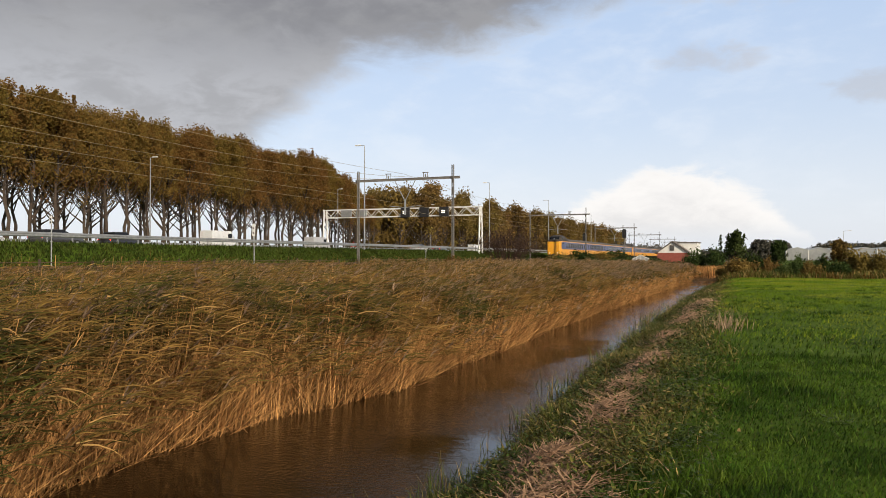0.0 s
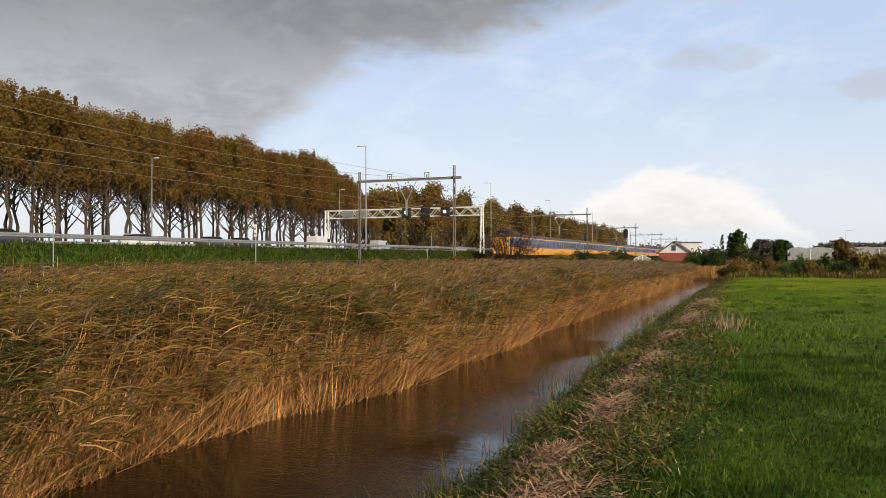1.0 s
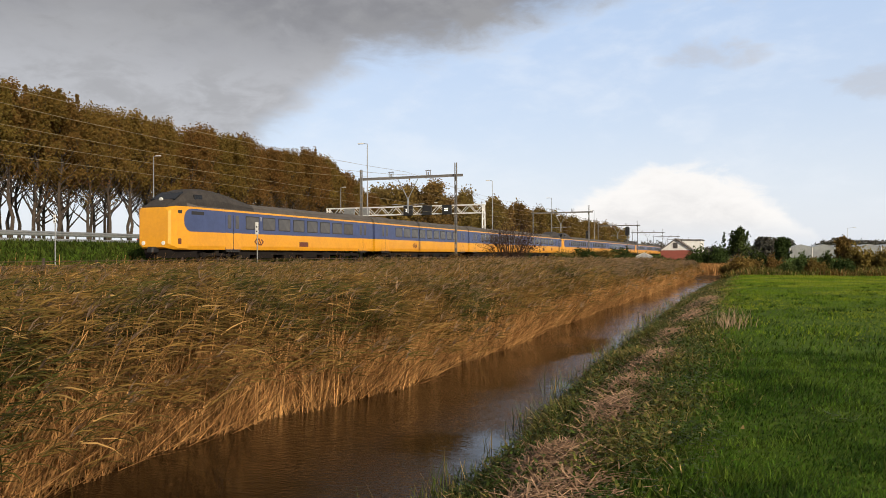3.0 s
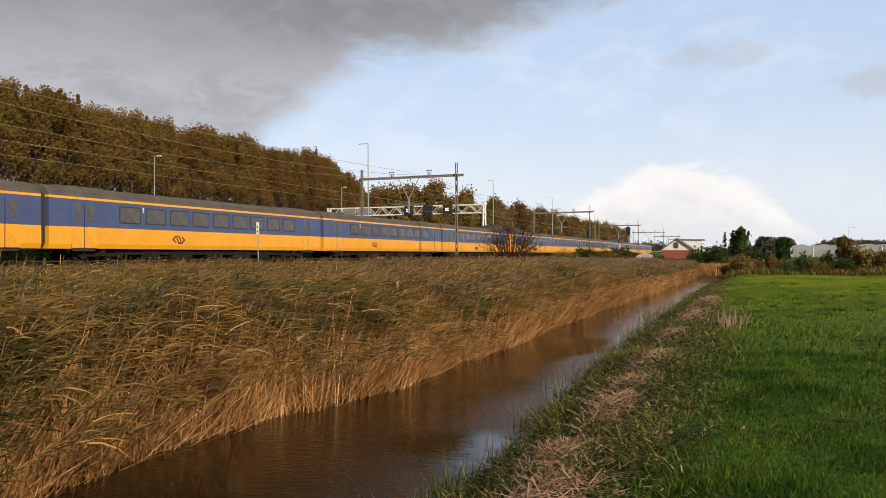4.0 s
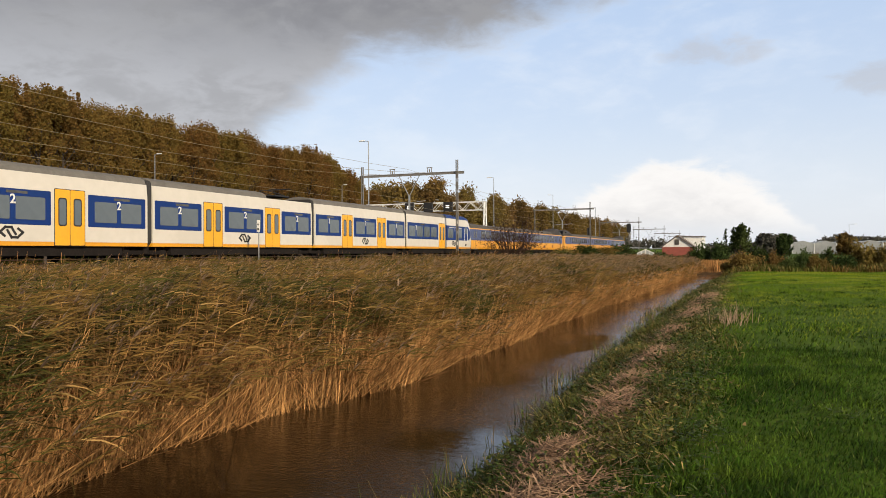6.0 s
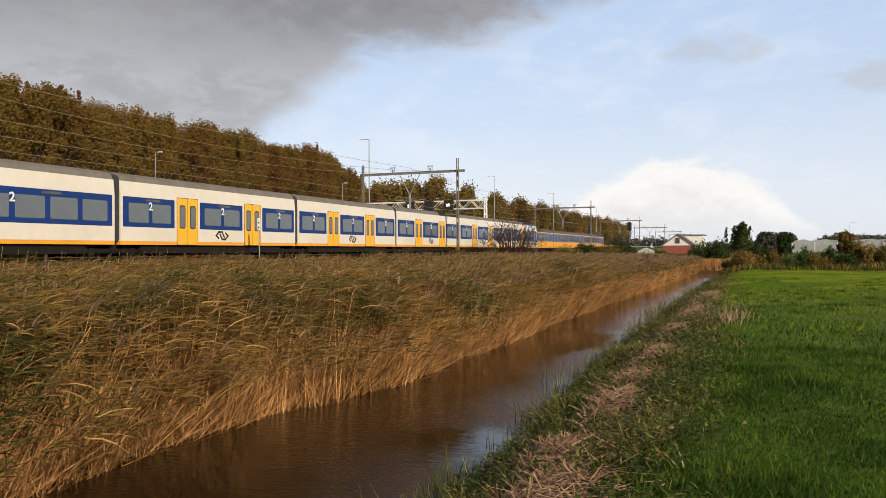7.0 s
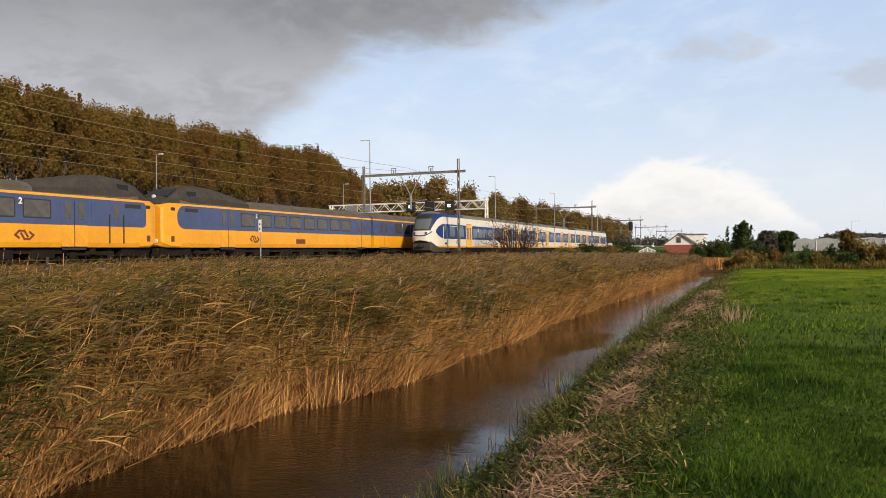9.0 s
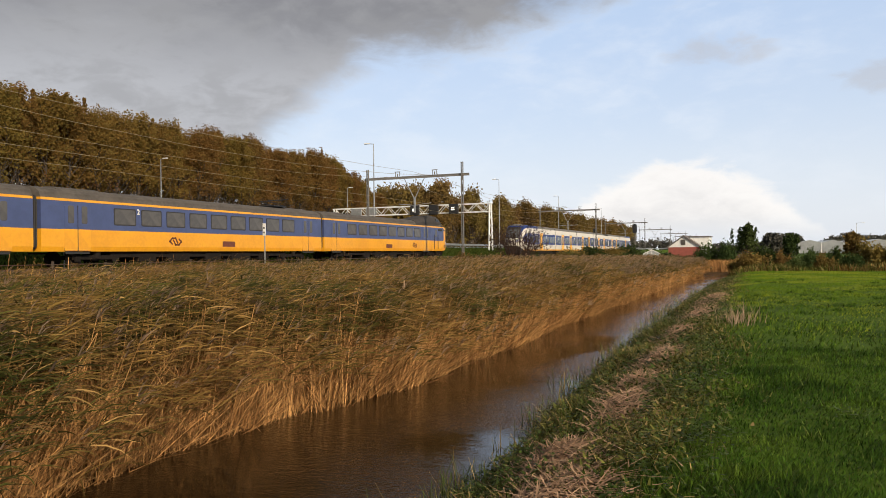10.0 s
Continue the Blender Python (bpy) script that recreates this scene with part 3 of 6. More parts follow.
def poplar(seed, height, first, spread, leaf_mat, low_mat, count, name="poplar_tree", label="tall poplar with thinning brown autumn leaves", cat="tree", size=0.30):
    rng = np.random.default_rng(seed)
    t = thing(name, label, cat, "")
    bm = bmesh.new()
    q0 = min(1.0, spread / 2.6)
    pts = [Vector((0, 0, -0.4 * q0))]
    for k in range(1, 9):
        f = k / 8
        pts.append(Vector((rng.normal() * 0.36 * f * q0, rng.normal() * 0.36 * f * q0, height * 0.93 * f)))
    for k in range(8):
        r0, r1 = 0.26 * q0 * (1 - k / 8.6), 0.26 * q0 * (1 - (k + 1) / 8.6)
        limb_mesh(bm, pts[k], pts[k + 1], r0, r1, 6)
    part("trunk", bm, M["bark"], t)
    centres, radii = [], []
    bm = bmesh.new()
    for k in range(34):
        f = first + (0.95 - first) * (k / 33) ** 0.9
        i = min(7, int(f / 0.93 * 8))
        base = pts[i].lerp(pts[min(i + 1, 8)], f / 0.93 * 8 - i) if f < 0.93 else pts[8]
        a = k * 2.4 + rng.normal() * 0.5
        g = max(0, (f - first) / (1 - first))
        reach = spread * (1.0 - 0.72 * g ** 1.3) * (0.55 + 0.55 * rng.random())
        rise = reach * (0.9 + 0.8 * rng.random())
        tip = base + Vector((math.cos(a) * reach, math.sin(a) * reach, rise))
        mid = base.lerp(tip, 0.5) + Vector((0, 0, -0.14 * reach))
        limb_mesh(bm, base, mid, 0.12 * q0 * (1.25 - f), 0.07 * q0 * (1.25 - f), 4)
        limb_mesh(bm, mid, tip, 0.07 * q0 * (1.25 - f), 0.02 * q0, 4)
        for q in range(3):
            e = mid.lerp(tip, 0.2 + 0.6 * rng.random())
            h = e + Vector((rng.normal() * 0.6, rng.normal() * 0.6, 0.7 + 1.1 * rng.random())) * q0
            limb_mesh(bm, e, h, 0.022 * q0, 0.008 * q0, 3)
            if k > 5 or q == 0:
                centres.append(h)
                radii.append(0.42 + 0.35 * rng.random())
        if k > 5:
            centres += [tip, mid.lerp(tip, 0.5)]
            radii += [0.66, 0.78]
    part("limb_work", bm, M["bark"], t)
    for w in range(10):      # upright leading shoots
        o = Vector((rng.normal() * 1.2, rng.normal() * 1.2, -1.6 * rng.random()))
        centres += [pts[8] + (o + Vector((0, 0, z))) * q0 for z in (0.0, 0.6, 1.2, 1.8, 2.3)]
        radii += [0.6, 0.42, 0.32, 0.24, 0.16]
    c, r = np.array([tuple(v) for v in centres]), np.array(radii) * spread / 2.3
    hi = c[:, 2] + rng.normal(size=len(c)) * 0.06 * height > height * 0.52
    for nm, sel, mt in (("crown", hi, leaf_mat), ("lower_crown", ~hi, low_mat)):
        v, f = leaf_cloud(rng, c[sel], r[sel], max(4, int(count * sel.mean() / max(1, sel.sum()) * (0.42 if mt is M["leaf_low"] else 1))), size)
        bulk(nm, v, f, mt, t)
    return t


def bush(seed, w, h, mat, count, name="bush", label="dense dark green bush", size=0.22, bare=False):
    rng = np.random.default_rng(seed)
    t = thing(name, label, "bush", "")
    bm = bmesh.new()
    cs = []
    for k in range(14 if not bare else 110):
        a, q = rng.random() * 6.283, rng.random() ** 0.5
        tip = Vector((math.cos(a) * w * 0.5 * q, math.sin(a) * w * 0.5 * q, h * (1 - 0.55 * q * q) * (0.55 + 0.45 * rng.random())))
        root = Vector((math.cos(a) * 0.12 * w * q, math.sin(a) * 0.12 * w * q, -0.1))
        mid = root.lerp(tip, 0.5) + Vector((0, 0, 0.15 * h))
        rod(bm, root, mid, 0.035, 0.02, 4)
        rod(bm, mid, tip, 0.02, 0.006, 3)
        if bare:
            for _ in range(7):
                e = mid.lerp(tip, rng.random())
                rod(bm, e, e + Vector((rng.normal() * 0.35, rng.normal() * 0.35, 0.25 + 0.5 * rng.random())), 0.015, 0.007, 3)
        cs += [tip, mid, tip.lerp(root, 0.25)]
    part("branch_work", bm, M["twig"], t)
    c = np.array([tuple(v) for v in cs])
    v, f = leaf_cloud(rng, c, np.full(len(c), 0.2 * w), max(2, count // len(c)), size)
    v[:, 2] = np.maximum(v[:, 2], 0.02)
    bulk("leaves", v, f, mat, t)
    return t


def place_trees():
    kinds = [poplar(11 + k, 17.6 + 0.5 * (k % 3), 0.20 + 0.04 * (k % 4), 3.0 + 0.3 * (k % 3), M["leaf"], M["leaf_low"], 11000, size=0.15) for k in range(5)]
    tops = [max(v.co.z for c in k.children if c.name.startswith("crown") for v in c.data.vertices) for k in kinds]
    rng = np.random.default_rng(5)
    spots = []
    for row, x in enumerate((-75.5, -79.5, -83.5)):
        y = 30 + row * 1.7
        while y < -1.98 * x:
            spots.append((x + rng.normal() * 0.5, y))
            y += 3.7 + rng.normal() * 0.5
    for i, (x, y) in enumerate(spots):
        k = kinds[i % 5]
        z = float(ground_z(x, y))
        m = pose(x, y, z, rng.normal() * 1.2, rng.normal() * 1.2, rng.random() * 360)
        s = (21.6 - z) / tops[i % 5] * (0.955 + 0.07 * rng.random()) * (1 - 0.38 * min(1.0, max(0.0, (-y / x - 1.68) / 0.3)))
        if i < 5:
            k.matrix_basis = m
            k.scale = (s, s, s)
            tagged(k, group="poplar rows along the motorway")
        else:
            copy_thing(k, m).scale = (s, s, s)
    kinds = [poplar(31 + k, 13.5 + 1.0 * k, 0.12, 5.2, M["wood"], M["wood"], 3600, "roadside_tree", "broad roadside tree in dull green and brown autumn leaf", size=0.32) for k in range(4)]
    spots = []
    for row, x in enumerate((-76, -83, -91)):
        y = 163 + row * 3
        while y < 520:
            spots.append((x + rng.normal() * 1.5, y))
            y += 4.2 + 0.008 * y + rng.normal() * 1.0
    for i, (x, y) in enumerate(spots):
        k = kinds[i % 4]
        m = pose(x, y, 0.9, 0, 0, rng.random() * 360)
        s = 0.90 + 0.18 * rng.random()
        if i < 4:
            k.matrix_basis = m
            k.scale = (s, s, s)
            tagged(k, group="wood beside the motorway")
        else:
            copy_thing(k, m).scale = (s, s, s)


place_trees()


def undergrowth():
    rng = np.random.default_rng(17)
    n = 1500
    y = 152 + 330 * rng.random(n)
    cs = np.stack([-77 - 9 * rng.random(n), y, 1.0 + 6.5 * rng.random(n) ** 1.2], 1)
    v, f = leaf_cloud(rng, cs, np.full(n, 1.7), 40, 0.34)
    tagged(bulk("wood_undergrowth", v, f, M["wood"]), "dense brown undergrowth of the roadside wood", "undergrowth", kind="stuff")


undergrowth()


def place_bushes():
    rng = np.random.default_rng(8)
    b = bush(3, 7.6, 6.0, M["twig"], 1700, "bare_shrub", "leafless dark brown shrub on the railway bank", 0.07, True)
    b.matrix_basis = pose(-23.6, 78.5, 0.1)
    greens = [bush(20 + k, 4.0, 3.0, M["green_leaf"], 2600, size=0.17) for k in range(3)]
    browns = [bush(40 + k, 4.0, 3.0, M["wood"], 2200, label="dense brown-green autumn bush", size=0.16) for k in range(2)]
    spots = [  # x, y, width, height, brown
        (-5.3, 101, 2.8, 3.1, 0), (-2.7, 100, 2.8, 2.9, 0), (0.2, 64.5, 2.6, 1.55, 1), (1.2, 68, 1.9, 2.1, 0), (-1.2, 66, 1.5, 1.3, 1), (2.3, 66, 1.5, 1.6, 1), (4.4, 66, 1.7, 1.8, 0), (5.1, 63.5, 1.7, 1.35, 1),
        (6.3, 67, 1.5, 1.9, 0), (8.6, 66.5, 2.5, 2.4, 1), (10.6, 66, 2.4, 2.1, 1), (12.8, 66, 2.4, 2.0, 0), (3.2, 64, 1.5, 1.1, 0), (7.2, 64, 1.6, 1.2, 0),
        (-15.4, 126, 5.0, 2.5, 0), (-18.4, 120, 4.6, 2.0, 0), (-13.4, 130, 3.6, 1.9, 0), (-19.5, 108, 4.2, 1.8, 0), (-22.4, 92, 3.8, 1.9, 1), (-23.2, 82, 3.0, 1.7, 0), (-8.5, 112, 4.0, 1.5, 0),
        (-21.5, 100, 3.4, 1.7, 0), (-24.2, 64, 2.2, 1.6, 1), (-10.5, 118, 4.0, 1.2, 0), (-24.6, 110, 4.2, 2.0, 1), (-24.8, 126, 5.0, 2.2, 0), (-24.2, 144, 6.0, 2.4, 1), (-23.4, 101, 3.6, 1.8, 0), (-24.9, 165, 6.5, 2.6, 0)]
    used = set()
    for i, (x, y, w, h, br) in enumerate(spots):
        kinds = browns if br else greens
        k = kinds[i % len(kinds)]
        o = copy_thing(k, Matrix.Identity(4)) if k.name in used else k
        used.add(k.name)
        o.matrix_basis = pose(x, y, float(ground_z(x, y)) - 0.05, 0, 0, rng.random() * 360)
        o.scale = (w / 4, w / 4, h / 2.9)
        tagged(o, group="bushes at the field's far edge")
    for seed, h, sp, mt, nm, lb, x, y, lean in ((77, 3.1, 1.0, "green_leaf", "willow_tree", "wind-bent green willow beside the ditch end", -0.45, 68, 8), (78, 2.6, 0.62, "green_leaf", "alder_tree", "narrow dark green tree at the field's edge", 3.1, 68, 0),
                                                (79, 2.5, 0.65, "wood", "alder_tree", "narrow brown-green tree at the field's edge", 7.4, 67.5, 0)):
        t = poplar(seed, h, 0.08, sp, M[mt], M[mt], 3000, nm, lb, size=0.10)
        t.matrix_basis = pose(x, y, 0, 0, lean, 40)
    # rank strip along the field's far edge
    for n, mt in ((6000, "weed"), (4000, "reed_leaf")):
        x, y = -1.5 + 18 * rng.random(n), 60.0 + 6 * rng.random(n)
        keep = ripple(x * 0.7, y * 0.3, 3 if mt == "weed" else 9) + 0.4 * rng.normal(size=n) > -0.1
        x, y = x[keep], y[keep]
        n = len(x)
        v, f = strips(np.stack([x, y, ground_z(x, y)], 1), rng.random(n) * 6.28, 0.1 + 0.4 * rng.random(n), 0.3 + 0.6 * rng.random(n), (0.3 + 0.4 * rng.random(n)) * (1 + 0.4 * ripple(x * 0.9, y, 3)), np.full(n, 0.05), 2, 0.2)
        tagged(bulk("rank_growth", v, f, M[mt]), "rank brown and green growth along the field's edge", "weeds", kind="stuff")
    # distant belts of trees
    for x0, x1, y, h, n in ((5.5, 26, 420, 9.8, 420), (30, 190, 520, 11.5, 1500), (-40, 30, 600, 7, 500), (-130, -35, 470, 11, 500)):
        cs = np.stack([x0 + (x1 - x0) * rng.random(n), y + rng.normal(size=n) * 6, np.zeros(n)], 1)
        edge = np.clip(np.minimum(cs[:, 0] - x0, x1 - cs[:, 0]) / (0.12 * (x1 - x0)), 0.35, 1)
        cs[:, 2] = h * edge * (0.1 + 0.78 * rng.random(n)) * (0.9 + 0.1 * np.sin(cs[:, 0] * 0.15))
        v, f = leaf_cloud(rng, cs, np.full(n, 2.0), 30, 0.7)
        v[:, 2] = np.maximum(v[:, 2], 0.1)
        tagged(bulk("far_tree_belt", v, f, M["far"]), "distant grey-brown belt of trees", "trees", kind="stuff")


place_bushes()

# ---- reeds ----


REED_WIND = 0.55     # heading towards which the wind blows, from the x axis


SWAYING = []


def reed_edge(y):
    """The foot of the reeds along the water."""
    return np.interp(y, [0, 6, 8.4, 9.3, 10, 12, 14.3, 20, 28, 46, 80], [-6.5, -6.35, -6.55, -6.35, -6.1, -5.85, -5.7, -5.7, -5.7, -5.1, -4.6])


def reeds():
    rng = np.random.default_rng(21)
    bands = [  # x0, x1, y0, y1, stems, leaves each, leaf segments
        (-7.2, -5.75, 1.5, 14, 4600, 6, 3), (-7.2, -5.75, 14, 34, 5200, 7, 2), (-7.2, -5.75, 34, 82, 5000, 4, 2),
        (-7.2, -5.75, -10, 1.5, 1800, 5, 2), (-14, -7.2, -10, 1.5, 1500, 5, 2), (-23.4, -13, -10, 3, 1500, 5, 2),
        (-13, -7.2, 1.5, 16, 3400, 8, 3), (-13, -7.2, 16, 40, 3400, 7, 2), (-12, -7.2, 40, 82, 2600, 5, 2),
        (-23.4, -13, 3, 24, 4000, 8, 2), (-23.4, -13, 24, 48, 3000, 7, 2), (-23.4, -12, 48, 92, 2600, 6, 2)]
    for x0, x1, y0, y1, n, per, segs in bands:
        x, y = x0 + (x1 - x0) * rng.random(n), y0 + (y1 - y0) * rng.random(n)
        front = x1 > -6
        if front:
            x = x + reed_edge(y) + 5.75 + 0.22 * ripple(x * 0 + 3, y * 1.1, 4)
        if front:      # a hollow: half the stems left out to darken it like shade under leaves
            keep = ~((np.abs(y - 9.8) < 1.0) & (x > -7.0) & (rng.random(n) < 0.5))
            x, y = x[keep], y[keep]
            n = len(x)
        # stems stand in clumps with gaps between
        keep = ripple(x * 2.3, y * 2.1, 13) + 0.5 * ripple(x * 4.7, y * 4.1, 5) + 0.35 * rng.normal(size=n) > -0.62
        x, y = x[keep], y[keep]
        n = len(x)
        z = np.maximum(ground_z(x, y), -0.85)
        hump = 0.17 * ripple(x * 0.45, y * 0.45, 1) + 0.17 * ripple(x * 1.3, y * 1.2, 7) + 0.12 * ripple(x * 2.3, y * 2.1, 13)
        top = np.interp(x, [-23.4, -19, -12, -8, -6.9, -6.2, -5.4], [1.26, 1.12, 1.02, 1.06, 1.0, 0.85, 0.72]) + hump + rng.normal(size=n) * 0.10
        tall = top - z
        base = np.stack([x, y, z], 1)
        head = REED_WIND + rng.normal(size=n) * 1.1
        tilt, bend = np.abs(rng.normal(size=n)) * (0.20 if front else 0.10), 0.05 + 0.15 * rng.random(n)
        fallen = rng.random(n) < (np.where(y < 14, 0.42, 0.15) if front else 0.03)
        tilt = np.where(fallen, 0.35 + 0.75 * rng.random(n), tilt)
        head = np.where(fallen, rng.random(n) * 6.283, head)
        grow = 1 + np.clip((y - 20) / 60, 0, 1) * 1.4
        v, f = strips(base, head, tilt, bend, tall * 0.97, 0.0135 * grow, 2, 0.45, rng.random(n) * 3.14)
        bed = bulk("reed_stems", v, f, M["stalk"])
        tagged(bed, "dry golden reed stems along the ditch", "reeds", kind="stuff")
        # leaves on the upper part of each stem, streaming with the wind
        k = np.repeat(np.arange(n), per)
        m = len(k)
        u = np.where((y[k] < 16) | (y[k] > 30), 0.76, 0.70) + np.where((y[k] < 16) | (y[k] > 30), 0.26, 0.32) * rng.random(m) ** 0.8 if front else 0.64 + 0.38 * rng.random(m) ** 0.8
        a = (tilt + bend * 0.4)[k]
        at = base[k] + (tall[k] * u)[:, None] * np.stack([np.cos(head[k]) * np.sin(a), np.sin(head[k]) * np.sin(a), np.cos(a)], 1)
        lh = REED_WIND + 0.35 * ripple(at[:, 0] * 0.8, at[:, 1] * 0.8, 12) + rng.normal(size=m) * 0.8
        t0 = 0.85 + 0.7 * rng.random(m)
        turn = rng.normal(size=m) * 0.6
        bow, long, wide = 0.3 + 0.9 * rng.random(m), 0.18 + 0.32 * rng.random(m), 0.0155 * grow[k] * (0.6 + 0.7 * rng.random(m))
        which = rng.integers(0, 3, m)
        spin = 0.1 + 1.2 * rng.random(m)
        for g in range(3):
            h = which == g
            v, f = strips(at[h], lh[h], t0[h], bow[h], long[h], wide[h], segs, 0.1, turn[h], spin[h])
            leaf = bulk("reed_leaf_mass", v, f, M["reed_leaf"])
            tagged(leaf, "wind-blown green and brown reed leaves", "reeds", kind="stuff")
            SWAYING.append(leaf)
        # dead stems lean on one another low in the front
        if front:
            q = int(n * 2.3)
            xx, yy = x0 + 0.35 + (x1 - x0 - 0.3) * rng.random(q), y0 + (y1 - y0) * rng.random(q)
            xx = xx + reed_edge(yy) + 5.75 + 0.22 * ripple(xx * 0 + 3, yy * 1.1, 4)
            keep = ~((np.abs(yy - 9.8) < 1.0) & (rng.random(q) < 0.5))
            xx, yy = xx[keep], yy[keep]
            q = len(xx)
            b = np.stack([xx, yy, np.maximum(ground_z(xx, yy), -0.85)], 1)
            v, f = strips(b, rng.random(q) * 6.283, 0.1 + 1.05 * rng.random(q) ** 1.3, rng.random(q) * 0.5, 0.6 + 0.85 * rng.random(q), 0.0140 * (1 + np.clip((yy - 20) / 60, 0, 1)), 2, 0.35,
                          rng.random(q) * 3.14)
            tagged(bulk("dead_reed_stems", v, f, M["stalk"]), "dry broken reed stems over the water's edge", "reeds", kind="stuff")
        # seed plumes
        s = rng.random(n) < (0.85 if y0 > 30 else 0.40 if y0 > 12 else 0.22)
        ap = (tilt + bend * 0.5)[s]
        tip = base[s] + (tall[s] * 0.95)[:, None] * np.stack([np.cos(head[s]) * np.sin(ap), np.sin(head[s]) * np.sin(ap), np.cos(ap)], 1)
        kk = np.repeat(np.arange(len(tip)), 6)
        v, f = strips(tip[kk], REED_WIND + rng.normal(size=len(kk)) * 0.5, 0.3 + 0.6 * rng.random(len(kk)), 0.6 + 0.6 * rng.random(len(kk)), 0.16 + 0.16 * rng.random(len(kk)), 0.024 * grow[s][kk], 2, 0.2)
        tagged(bulk("reed_plumes", v, f, M["plume"]), "brown seed plumes on the reeds", "reeds", kind="stuff")
    # tall single stems above the rest beside the railway
    n = 2000
    x, y = -23.2 + 11 * rng.random(n) ** 1.4, 6 + 64 * rng.random(n)
    v, f = strips(np.stack([x, y, ground_z(x, y)], 1), REED_WIND + rng.normal(size=n) * 0.6, 0.05 + 0.35 * rng.random(n), 0.4 * rng.random(n), 1.40 + 0.75 * rng.random(n) ** 2, np.full(n, 0.016), 2, 0.5)
    tagged(bulk("tall_reed_stems", v, f, M["stalk"]), "single pale reed stems above the rest", "reeds", kind="stuff")
    # reed clump that closes the ditch
    n = 1800
    x, y = -6.2 + 6.2 * rng.random(n), 80.5 + 4 * rng.random(n)
    v, f = strips(np.stack([x, y, np.full(n, -0.7)], 1), rng.random(n) * 6.28, np.abs(rng.normal(size=n)) * 0.1, np.full(n, 0.1), 1.2 + 0.25 * rng.random(n), np.full(n, 0.03), 2, 0.4, rng.random(n) * 3)
    tagged(bulk("reed_stems", v, f, M["stalk"]), "dry reed stems across the end of the ditch", "reeds", kind="stuff")


reeds()


